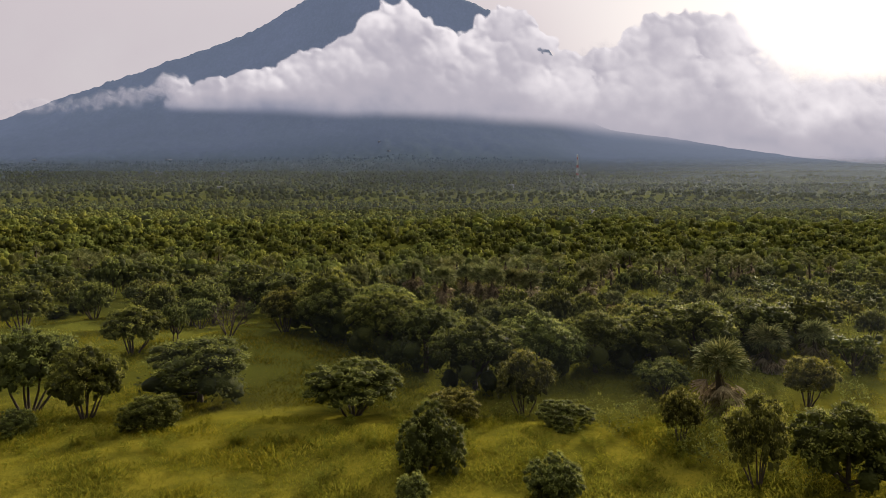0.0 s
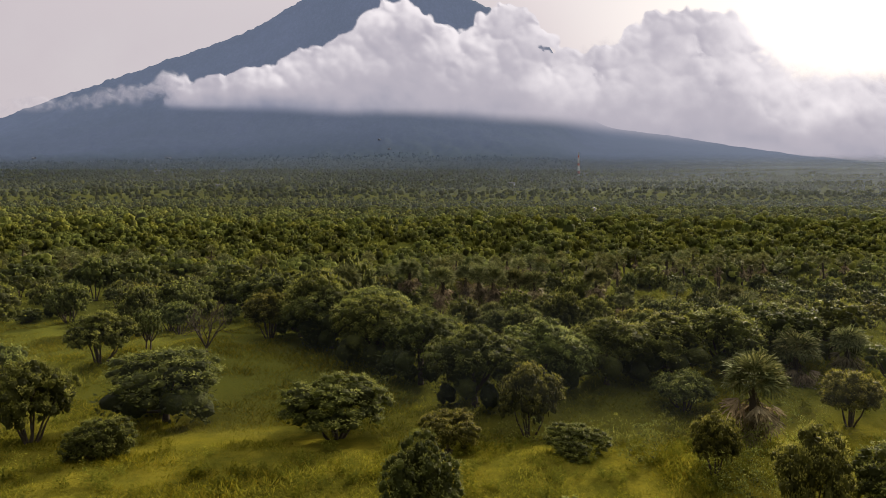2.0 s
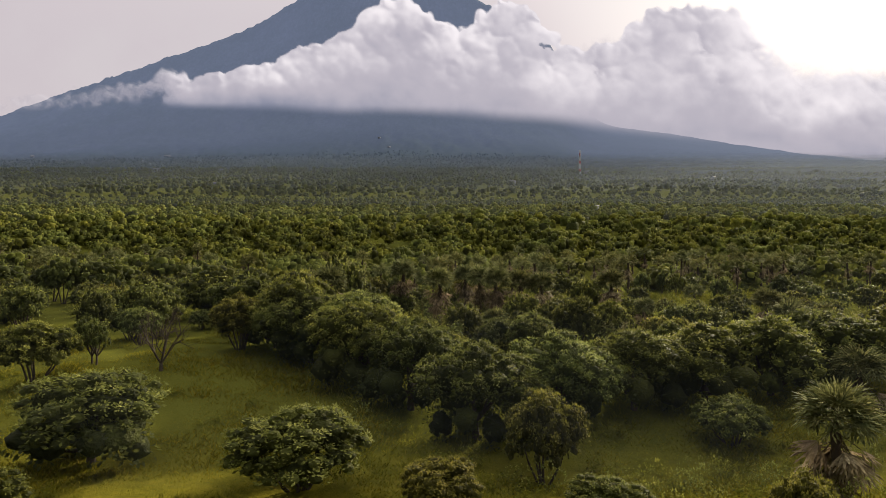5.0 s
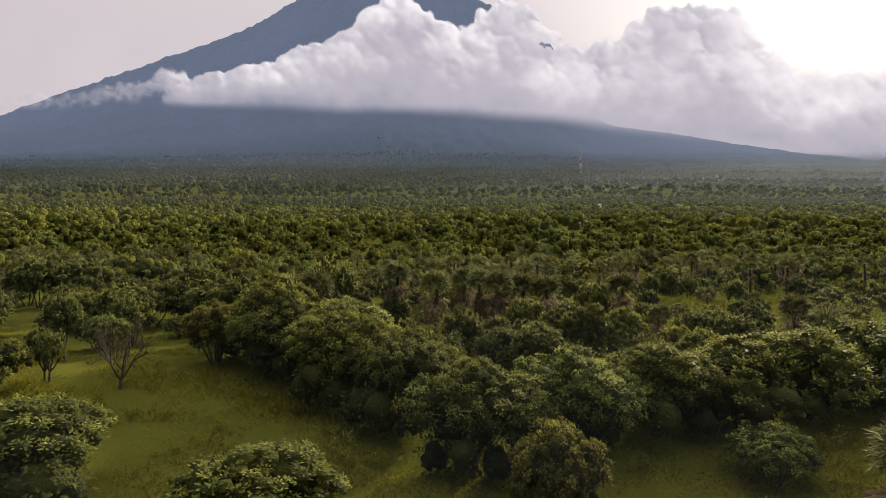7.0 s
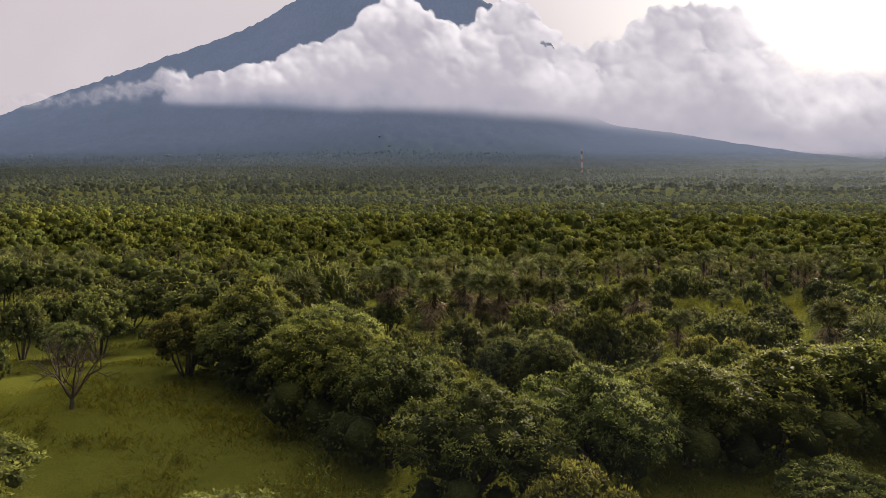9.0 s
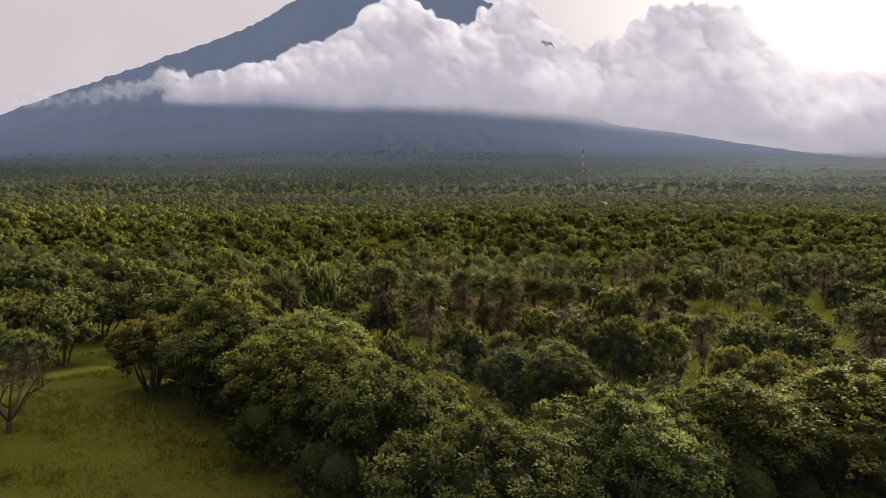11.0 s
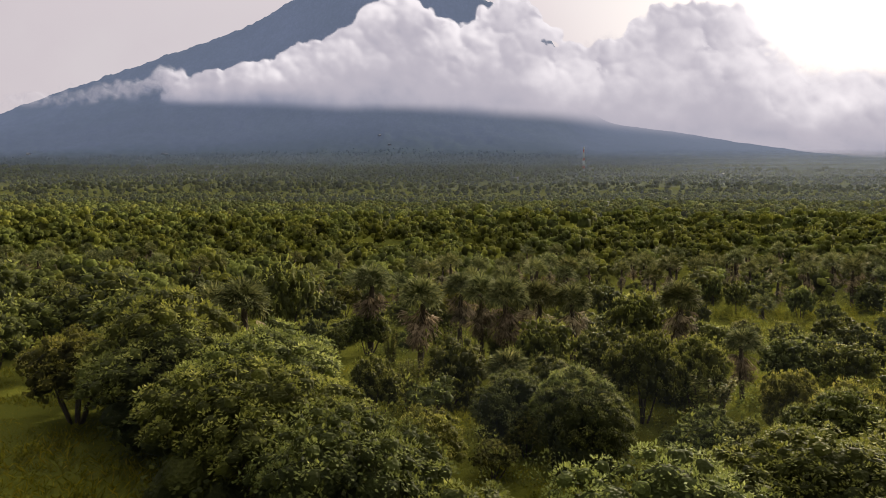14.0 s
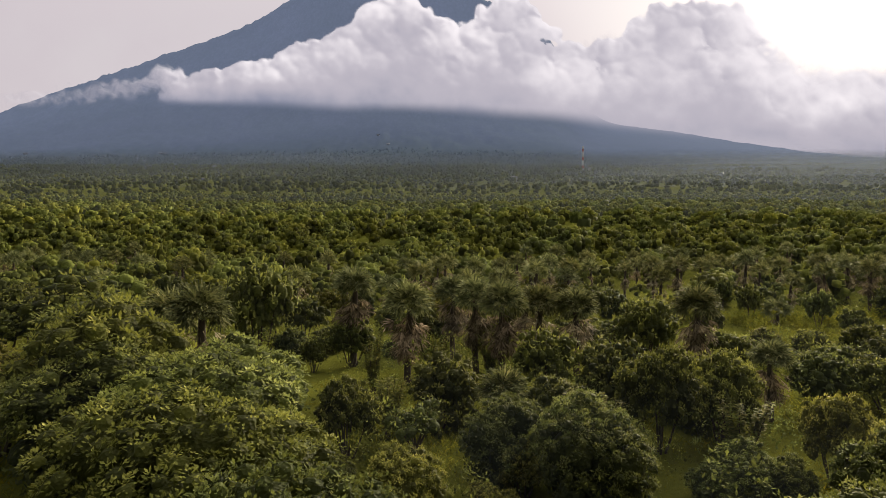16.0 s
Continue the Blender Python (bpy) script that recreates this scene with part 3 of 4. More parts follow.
def shoots_on(r, spot, way, radius, per, leaf, cushion):
    """Rounded clumps at the ends of the branches: caps of small spreading leaves over a closed cushion."""
    n = len(spot)
    axis = unit(way * 0.55 + [0, 0, 1.0] + r.normal(0, 0.15, (n, 3)))
    leaf_tone = r.uniform(0.35, 1.0, n)
    ax, rad = np.repeat(axis, per, 0), np.repeat(radius, per)[:, None]
    h = unit(r.normal(size=(n * per, 3)) + ax * 1.15)
    lift = (h * ax).sum(1)
    base = np.repeat(spot, per, 0) + (h - ax * 0.32 * lift[:, None]) * rad * r.uniform(0.72, 1.0, (n * per, 1))
    spin = unit(r.normal(size=h.shape))
    way_out = unit(h - ax * lift[:, None] * 0.75 + spin * 0.55 + [0, 0, 0.1])
    size = leaf * r.uniform(0.65, 1.3, n * per)
    v = leaf_quads(base, way_out, h + ax * 0.7 + spin * 0.25, size, size * 0.5, 0.22)
    # sunlit clump tops painted paler than their sides and cushions
    paleness = np.repeat(np.repeat(leaf_tone, per) * np.clip(0.62 + 0.38 * lift, 0.3, 1.0), 4)
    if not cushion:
        return [(v, quads(n * per))], [paleness]
    return [(v, quads(n * per)), clump_domes(r, spot, axis, radius * cushion, 0.6, 0.7)], [paleness, np.repeat(leaf_tone * (0.6 if cushion > 0.8 else 0.3), 13)]


def crown_arrays(kind, r, clumps, gap, per, leaf, around=10, rings=6, dark=1.5, most=99, share=0.64, cushion=0.72):
    """A crown: leafy clumps over the outside of its lobes, and the closed leaf mass within, coloured dark as shade."""
    lobes = lobes_of(kind, r)
    # pale clumps on upper lobes only; lower sides keep the painted shade
    upper = lobes[lobes[:, 2] > {"big": 2.6, "thick": 1.9}[kind]] if kind in ("big", "thick") else lobes
    spot, way = on_lobes(r, upper, clumps * 9, 0.7, (0.88, 1.06), 0.80)
    first = spaced(r, spot, gap)[:clumps]
    spot, way = spot[first], way[first]
    n = len(spot)
    pieces, paleness = shoots_on(r, spot, way, gap * r.uniform(0.55, 0.88, n), per, leaf, cushion)
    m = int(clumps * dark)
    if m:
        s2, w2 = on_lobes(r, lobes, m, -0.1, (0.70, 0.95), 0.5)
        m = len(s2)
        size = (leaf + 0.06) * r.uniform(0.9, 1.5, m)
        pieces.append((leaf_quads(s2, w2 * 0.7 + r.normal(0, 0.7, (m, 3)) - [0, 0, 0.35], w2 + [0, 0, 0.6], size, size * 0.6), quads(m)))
        # inner leaves, like the bodies below, coloured dark to stand for shade
        paleness.append(np.repeat(r.uniform(0.0, 0.25, m), 4))
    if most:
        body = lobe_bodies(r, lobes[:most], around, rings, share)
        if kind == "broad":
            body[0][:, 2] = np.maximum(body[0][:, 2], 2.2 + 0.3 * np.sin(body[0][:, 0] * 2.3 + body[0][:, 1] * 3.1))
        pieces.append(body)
        paleness.append(np.full(len(body[0]), 0.10))
    v, f = joined(pieces)
    v[:, 2] = np.maximum(v[:, 2], 0.05)
    fit = np.array([1, 1, 0.0]) * (4.35 if kind == "big" else 4.0) / np.percentile(np.hypot(v[:, 0], v[:, 1]), 99) + [0, 0, 6.1 / np.percentile(v[:, 2], 99.7)]
    lobes[:, :3] *= fit
    return v * fit, f, np.concatenate(paleness), lobes


def stems_of(kind, lobes, r):
    """The trunk and, one by one, the limbs that carry the lobes."""
    many = kind in ("bush", "thick", "broad")
    fork = 0.3 if many else r.uniform(0.35, 1.3)
    lean = r.uniform(-0.25, 0.25, 2)
    z = np.linspace(-0.4, fork, 4)
    path = np.stack([lean[0] * z * 0.4, lean[1] * z * 0.4, z], 1)
    trunk = tube(path, np.linspace(0.30, 0.19, 4) * (0.7 if many else 1.0), 8)
    limbs = []
    for x, y, zz, rad, half in lobes[: (7 if kind != "sparse" else 9)]:
        s = np.linspace(0, 1, 5)[:, None]
        end = np.array([x, y, zz - half * 0.2])
        bow = np.array([0, 0, 0.5]) * np.sin(s * np.pi) + r.normal(0, 0.09, (5, 3)) * (s * (1 - s) * 4)
        foot = np.array([x * 0.16, y * 0.16, -0.25]) if kind == "broad" else path[-1]
        limbs.append(tube(foot * (1 - s) + end * s - bow * 0.6, np.linspace(0.13 if many else 0.17, 0.04, 5), 5))
    return trunk, limbs


GROUPS = {"broad": "broadleaf trees", "big": "hedgerow trees", "thick": "thicket trees", "bush": "bushes", "sparse": "thin trees", "yellow": "yellow-green trees"}
LABELS = {
    "broad": ("broadleaf_tree", "round-crowned dark green broadleaf tree on short stems", "tree"),
    "big": ("spreading_tree", "large spreading green tree with sunlit leaf tops in a dense row", "tree"),
    "thick": ("thicket_tree", "dense dark tree leafy down to the grass", "tree"),
    "bush": ("bush", "rounded green bush standing in long grass", "bush"),
    "sparse": ("thin_tree", "thin tree with an open crown of scattered leaves", "tree"),
    "yellow": ("yellow_green_tree", "small round tree with yellow-green leaf tips", "tree"),
}
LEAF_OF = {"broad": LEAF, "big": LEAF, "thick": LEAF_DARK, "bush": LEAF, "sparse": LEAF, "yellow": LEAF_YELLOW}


def make_tree(kind, detail, seed):
    """One tree, crown 8 m wide and 6 m high at scale 1; detail 3 is the nearest."""
    r = np.random.default_rng(seed)
    shape = "broad" if kind == "yellow" else kind
    clumps, gap, per, leaf, around, rings = {3: (290, 0.62, 58, 0.145, 9, 6), 2: (210, 0.72, 34, 0.23, 8, 5), 1: (110, 0.98, 12, 0.40, 7, 4), 0: (70, 1.2, 7, 0.50, 6, 4)}[detail]
    if kind == "sparse":
        clumps, gap, per = clumps // 2, gap * 1.1, per // 2
    v, f, paleness, lobes = crown_arrays(shape, r, clumps, gap, per, leaf, around, rings, 5.0 if detail < 3 else 9.0, 99 if kind != "sparse" else 0, 0.64, 0.72 if detail < 3 else 0.6)
    trunk, limbs = stems_of(shape, lobes, r)
    name, label, category = LABELS[kind]
    root = tagged(new(name), label, category, GROUPS[kind])
    if detail:
        part("trunk", mesh_of("trunk", *trunk, True), BARK, root)
        for limb in limbs:
            part("limb", mesh_of("limb", *limb, True), BARK, root)
    else:
        part("trunk", mesh_of("trunk", *joined([trunk, *limbs[:3]]), True), BARK, root)
    part("crown", mesh_of("crown", v, f, True, (("paleness", paleness),)), LEAF_OF[kind], root)
    return root


POOL = {}


def plant(kind, x, y, height, width, detail):
    """A tree of that height and crown width on the ground at x, y."""
    made = POOL.setdefault((kind, detail), [])
    at = Matrix.Translation((x, y, float(land(x, y)) - 0.05)) @ Matrix.Rotation(rng.uniform(0, 6.28), 4, "Z") @ Matrix.Diagonal((width / 8, width / 8, height / 6, 1))
    if len(made) < (5 if detail else 3):
        made.append(make_tree(kind, detail, 100 * detail + 17 * len(made) + len(kind) * 1000))
        made[-1].matrix_basis = at
        return made[-1]
    pick = made[rng.integers(len(made))]
    return copy_thing(pick, at @ Matrix.Diagonal([1 / s for s in pick.scale] + [1]))


def fan_frond(r, size, dry):
    """A fan palm's leaf: stalk and pleated blade of narrow pointed segments."""
    stalk = size * 0.55
    n = 21 if not dry else 9
    spread = np.linspace(-2.0, 2.0, n) if not dry else np.linspace(-0.9, 0.9, n)
    tip = size * r.uniform(0.50, 0.68, n)
    way = np.stack([np.cos(spread), np.sin(spread), -0.2 * np.abs(spread) + r.normal(0, 0.1, n)], 1)
    base = np.repeat([[stalk, 0, 0]], n, 0) + np.stack([0.05 * np.cos(spread), 0.05 * np.sin(spread), 0 * spread], 1)
    wide = tip * (0.15 if not dry else 0.13)
    up = np.repeat([[0, 0, 1.0]], n, 0)
    v = leaf_quads(base, way, up, tip * 0.85, wide, 0.4)
    # the segments' ends hang
    hang = leaf_quads(base + unit(way) * tip[:, None] * 0.6, unit(way) * 0.9 - [0, 0, 0.55] + r.normal(0, 0.12, (n, 3)), up + way, tip * 0.45, wide * 0.6, 0.4)
    v, n = np.concatenate([v, hang]), 2 * n
    s, f = tube(np.array([(0, 0, 0), (stalk * 0.5, 0, 0.03), (stalk, 0, 0)]), [0.035, 0.028, 0.02], 4)
    return joined([(v, quads(n)), (s, f)])


FRONDS = [mesh_of("frond", *fan_frond(np.random.default_rng(i), 1.95, False)) for i in range(3)]
DRY_FRONDS = [mesh_of("dry_frond", *fan_frond(np.random.default_rng(9 + i), 2.15, True)) for i in range(3)]


def frond_poses(r, top, green):
    """Turns for the fronds of a crown at that height: a full ball of green ones, dry ones hanging below."""
    out = []
    for i in range(32 if green else 42):
        tilt = math.degrees(math.asin(1 - 1.2 * (i + 0.5) / 32)) if green else r.uniform(-88, -15)
        z = top + (0.25 if green else -0.15 - r.uniform(0, 2.1))
        out.append(pose(0, 0, z, 0, 0, i * 137.5 + r.uniform(-12, 12)) @ pose(0, 0, 0, r.uniform(-35, 35), -tilt, 0))
    return out


def make_palm(detail, seed):
    """A fan palm 8 m high with a crown about 4.4 m wide at scale 1."""
    r = np.random.default_rng(seed)
    root = tagged(new("fan_palm"), "fan palm with grey-green fronds over a skirt of dry ones", "palm tree", "fan palms")
    z = np.linspace(-7.0, 5.9, 9)
    path = np.stack([0.12 * np.sin(z * 0.6), 0.1 * np.cos(z * 0.5) - 0.1, z], 1)
    part("trunk", mesh_of("trunk", *tube(path, 0.26 - 0.012 * z + 0.02 * (np.arange(9) % 2), 8), True), BARK, root)
    green, dry = frond_poses(r, 5.9, True), frond_poses(r, 5.9, False)
    if detail == 2:
        for i, m in enumerate(green):
            part("frond", FRONDS[i % 3], PALM_GREEN, root).matrix_basis = m
        for i, m in enumerate(dry):
            part("dry_frond", DRY_FRONDS[i % 3], PALM_DRY, root, "dry brown hanging frond").matrix_basis = m
        return root
    for name, poses, source, mat in (("crown", green, False, PALM_GREEN), ("dry_skirt", dry, True, PALM_DRY)):
        pieces = []
        for m in poses[:: (1 if detail else 2) * (1 if source and detail else 2 if source else 1)]:
            v, f = fan_frond(r, 1.75 if detail else 1.95, source)
            a = np.array(m)
            pieces.append((v @ a[:3, :3].T + a[:3, 3], f))
        part(name, mesh_of(name, *joined(pieces)), mat, root, "dry brown hanging fronds" if source else "")
    return root


def plant_palm(x, y, height, width, detail):
    made = POOL.setdefault(("palm", detail), [])
    at = Matrix.Translation((x, y, float(land(x, y)) + height - 8 * width / 4.6)) @ Matrix.Rotation(rng.uniform(0, 6.28), 4, "Z") @ Matrix.Scale(width / 4.6, 4)
    if len(made) < (2 if detail == 2 else 3):
        made.append(make_palm(detail, 31 * len(made) + detail))
        made[-1].matrix_basis = at
        return made[-1]
    pick = made[rng.integers(len(made))]
    return copy_thing(pick, at @ Matrix.Diagonal([1 / s for s in pick.scale] + [1]))


# Trees told apart one by one: x, y, height, crown width
BROAD_TREES = (
    (-38.6, 58.8, 8.0, 9.0), (-31.5, 55.8, 6.5, 7.0),
    (-8.2, 57.8, 5.3, 10.1), (-39.1, 79.7, 6.1, 8.2), (-61.9, 112.5, 6.8, 7.5), (-64.2, 96.6, 7.8, 9.9),
    (-38.0, 99.1, 4.8, 5.8), (-51.4, 116.4, 5.9, 7.3), (-44.6, 125.2, 6.5, 10.1), (60.4, 89.4, 4.8, 5.0),
    (57.6, 96.7, 5.2, 7.8), (-76.9, 147.4, 9.9, 9.9), (-95.5, 154.0, 8.9, 13.8), (10.8, 88.3, 6.1, 6.4),
    (-46.3, 104.0, 6.7, 6.1), (-41.0, 103.0, 4.5, 6.0), (-45.5, 120.0, 6.9, 10.6), (-70.0, 150.7, 9.3, 13.1),
    (-80.9, 150.6, 8.2, 10.9), (-6.1, 120.9, 5.5, 5.2), (-17.5, 123.7, 4.0, 2.9), (-12.6, 122.3, 4.0, 4.5),
    (-9.4, 118.3, 3.4, 3.1), (23.8, 119.7, 7.1, 6.6),
)
BROAD_TREES_MORE = (
    (38.1, 138.1, 4.6, 4.6), (51.4, 155.2, 5.9, 4.6), (45.2, 159.6, 5.6, 4.4), (57.1, 146.2, 5.7, 5.0),
    (54.7, 134.9, 4.5, 4.4), (55.3, 132.2, 3.1, 2.9), (52.4, 166.6, 5.4, 3.5), (33.1, 105.6, 4.7, 5.8),
    (1.8, 130.3, 5.0, 6.0), (-25.2, 99.9, 5.9, 5.1), (20.3, 103.3, 4.3, 3.8), (-16.2, 123.0, 11.0, 9.4),
    (23.6, 67.5, 3.9, 6.2), (24.6, 84.0, 5.8, 6.5), (17.3, 96.0, 6.8, 6.0), (22.0, 97.5, 6.3, 5.5),
    (-2.5, 95.0, 5.2, 4.5), (30.0, 115.0, 4.6, 6.0), (37.7, 109.5, 4.4, 6.0), (-39.0, 107.0, 6.6, 7.4),
)
SPARSE_TREES = (
    (-35.1, 83.6, 4.9, 3.6), (-35.8, 84.0, 4.9, 3.5), (-4.2, 90.7, 2.8, 2.2),
)
THICK_TREES = (
    (16.3, 108.0, 5.2, 5.1),
    (21.5, 100.0, 5.5, 5.1), (11.0, 87.0, 5.9, 6.5), (7.0, 91.0, 4.9, 5.5),
    (10.8, 95.0, 5.4, 5.5), (3.5, 101.0, 5.6, 6.0), (17.0, 105.0, 5.6, 6.0),
)
BUSHS = (
    (-24.2, 52.1, 3.1, 5.1), (-34.2, 50.0, 2.2, 3.8), (-0.9, 43.0, 4.8, 5.2), (-1.6, 36.9, 2.3, 2.5),
    (10.2, 52.9, 2.3, 5.2), (6.9, 38.8, 2.7, 4.0), (22.1, 89.5, 2.4, 3.3), (14.6, 91.6, 3.5, 2.9),
    (-4.3, 100.6, 2.4, 3.2), (17.6, 88.9, 2.1, 2.7), (-2.2, 90.0, 2.2, 2.8), (20.0, 90.0, 3.0, 4.5),
    (14.0, 80.0, 3.0, 5.0), (30.0, 97.0, 2.6, 4.0),
)
YELLOW_TREES = (
    (20.0, 40.2, 5.9, 4.3), (18.0, 47.7, 4.3, 3.6), (36.0, 62.3, 5.0, 5.6), (7.9, 89.5, 3.0, 3.3),
    (5.6, 86.1, 2.3, 3.0), (7.9, 62.0, 6.5, 6.1), (0.8, 53.5, 3.4, 5.4), (26.5, 86.0, 5.8, 4.9),
    (25.4, 91.0, 5.2, 4.4), (-23.5, 94.0, 6.8, 8.4),
)
BIG_TREES = (
    (25.4, 39.6, 5.6, 6.6), (3.6, 69.0, 7.9, 10.5),     (-8.1, 86.7, 8.5, 10.9), (-16.0, 93.0, 10.0, 10.9), (-38.8, 130.2, 9.3, 12.0), (-24.2, 63.0, 6.5, 10.2),
    (-7.4, 82.0, 8.3, 11.4), (-2.0, 75.0, 8.3, 10.0), (-14.0, 89.0, 8.2, 12.0), (-20.0, 97.0, 7.4, 11.0),
    (-25.0, 108.0, 8.6, 11.0), (-10.0, 96.0, 7.6, 10.0), (11.0, 72.5, 7.6, 10.0), (18.0, 74.5, 7.0, 10.0),
    (25.0, 76.0, 7.4, 11.0), (32.0, 78.0, 7.6, 11.0), (40.0, 82.0, 7.4, 10.0), (48.0, 85.0, 7.2, 10.0),
    (-31.0, 119.0, 8.0, 12.0), (-38.0, 127.0, 9.0, 12.0),
)
PALMS = (
    (7.3, 96.1, 5.2, 4.0), (53.4, 150.6, 4.0, 5.1), (27.8, 102.6, 6.2, 3.8), (24.4, 55.6, 7.2, 5.3),
    (38.5, 75.0, 5.6, 5.4), (46.0, 78.0, 5.8, 5.2), (-14.0, 101.0, 10.6, 5.8), (-17.6, 104.5, 9.8, 5.6),
    (-5.8, 121.0, 10.6, 5.6), (0.2, 114.0, 9.8, 6.0), (6.7, 118.0, 9.6, 5.6), (12.8, 118.0, 9.2, 5.8),
    (16.3, 117.0, 8.8, 5.4), (4.5, 124.0, 9.4, 5.4),
)
STALK_TREES = (
    (12.0, 91.6, 5.6, 4.2), (-2.5, 109.7, 5.3, 2.9), (-0.1, 98.2, 4.4, 3.4), (2.7, 113.7, 4.7, 3.6),
    (8.1, 116.0, 4.6, 3.8), (21.1, 93.1, 4.4, 3.7),
)
SUCKER_TREES = (
    (0.8, 87.9, 2.2, 3.6),
)
DEAD_TREES = (
    (-27.8, 82.2, 7.0, 6.4),
)
PLACED = (("broad", BROAD_TREES), ("broad", BROAD_TREES_MORE), ("sparse", SPARSE_TREES), ("thick", THICK_TREES), ("bush", BUSHS), ("yellow", YELLOW_TREES), ("big", BIG_TREES), ("palm", PALMS))


def detail_at(x, y):
    """How finely a tree is built, by how near the flight passes it."""
    d = math.hypot(x, max(y - 45, 0))
    if abs(x) < 22 and 64 < y < 93:
        return 3
    return 2 if y < 100 and abs(x) < 42 else 1 if d < 92 else 0


TAKEN = []


def put(kind, x, y, h, wd, detail=None):
    d = detail_at(x, y) if detail is None else detail
    TAKEN.append((x, y, wd * 0.5))
    if kind == "palm":
        return plant_palm(x, y, h, wd, min(d, 2))
    return plant(kind, x, y, h, wd, d)


for kind, rows in PLACED:
    for x, y, h, wd in rows:
        put(kind, x, y, h, wd)

# ---------------------------------------------------------------- woods beyond
CLEARINGS = ((-10, 30, 90, 27), (-25, 74, 17, 22), (-50, 101, 27, 14), (-40, 93, 14, 12), (14, 58, 16, 8), (47, 143, 20, 16), (26, 88, 6, 5),
             (-9, 115, 8, 5), (52, 200, 14, 10), (62, 150, 14, 12), (70, 398, 20, 12), (56, 327, 10, 13), (-31, 585, 22, 9), (96, 160, 14, 10), (-54, 108, 12, 7))


def open_ground(x, y):
    inside = np.zeros(np.shape(x), bool)
    for cx, cy, rx, ry in CLEARINGS:
        inside |= ((x - cx) / rx) ** 2 + ((y - cy) / ry) ** 2 < 1
    return inside


def scatter(y0, y1, step, half, thin=0.1):
    """Jittered places between two distances, within the view's spread, clear of glades and of trees already there."""
    pts = []
    for y in np.arange(y0, y1, step):
        n = int(2 * (half * y + 25) / step)
        x = np.linspace(-half * y - 25, half * y + 25, n)
        pts.append(np.stack([x + rng.uniform(-0.55, 0.55, n) * step, y + rng.uniform(-0.55, 0.55, n) * step], 1))
    p = np.concatenate(pts)
    sparse = value_noise(p[:, 0], p[:, 1], 55, 11) + 0.6 * value_noise(p[:, 0], p[:, 1], 17, 12)
    keep = (rng.uniform(size=len(p)) > thin + 0.45 * np.clip(-sparse, 0, 1)) & ~open_ground(p[:, 0], p[:, 1])
    for cx, cy, rad in TAKEN:
        keep &= np.hypot(p[:, 0] - cx, p[:, 1] - cy) > rad * 0.75 + step * 0.3
    return p[keep]


def palm_share(x, y):
    """Where fan palms stand thick among the trees."""
    a = np.exp(-((x - 75) / 45) ** 2 - ((y - 225) / 60) ** 2) + np.exp(-((x + 110) / 45) ** 2 - ((y - 225) / 40) ** 2) + 0.8 * np.exp(-((x - 10) / 25) ** 2 - ((y - 170) / 25) ** 2)
    return 0.04 + 0.75 * np.clip(a, 0, 1)


for x, y in scatter(64, 172, 6.7, 0.74):
    if y < 70 or y < 98 and (x < -20 or 5 < x < 30):
        continue
    roll = rng.uniform()
    if roll < palm_share(x, y):
        put("palm", x, y, rng.uniform(6.5, 10.5), rng.uniform(4.2, 5.6))
    else:
        kind = ("broad", "broad", "broad", "thick", "yellow", "bush", "sparse")[rng.integers(7)]
        wd = rng.uniform(4.2, 7.6)
        if y < 134 and x > 22:
            wd *= 0.9
        put(kind, x, y, wd * rng.uniform(0.65, 0.95) * (0.7 if kind == "bush" else 1), wd, min(detail_at(x, y), 3 if y < 92 else 1))


def wood_templates(clumps, gap, per, leaf, domes, mass, seeds):
    """Crowns for far trees at scale 1: clumps over a few leafy masses, or the masses alone where no more can be told."""
    out = []
    for s in seeds:
        r, kind = np.random.default_rng(s), ("broad", "big", "thick", "broad")[s % 4]
        if clumps:
            out.append(crown_arrays(kind, r, clumps, gap, per, leaf, 6, 4, 0.0, domes, 0.88, 0.9)[:3])
            continue
        lobes = lobes_of(kind, r)[:domes]
        lobes[:, :2] *= 0.8
        v, f = clump_domes(r, lobes[:, :3], np.repeat([[0, 0, 1.0]], len(lobes), 0) + r.normal(0, 0.2, (len(lobes), 3)), lobes[:, 3] * mass * r.uniform(0.7, 1.15, len(lobes)), 0.6, 0.85)
        under = clump_domes(r, np.array([[0, 0, 1.2]]), np.array([[0, 0, 1.0]]), np.array([2.9]), 1.0)
        # undersides and the farthest woods toned darker, shade put into the colour
        leaf_tone = np.repeat(r.uniform(0.4, 0.9, len(lobes)) if domes > 6 else r.uniform(0.3, 0.75, len(lobes)) if domes > 2 else r.uniform(0.02, 0.3, len(lobes)), 13)
        if domes > 2:
            leaf_tone = np.concatenate([leaf_tone, np.full(13, 0.2)])
            v, f = joined([(v, f), under])
        v[:, 2] = np.maximum(v[:, 2], 0.05)
        out.append((v, f, leaf_tone))
    return out


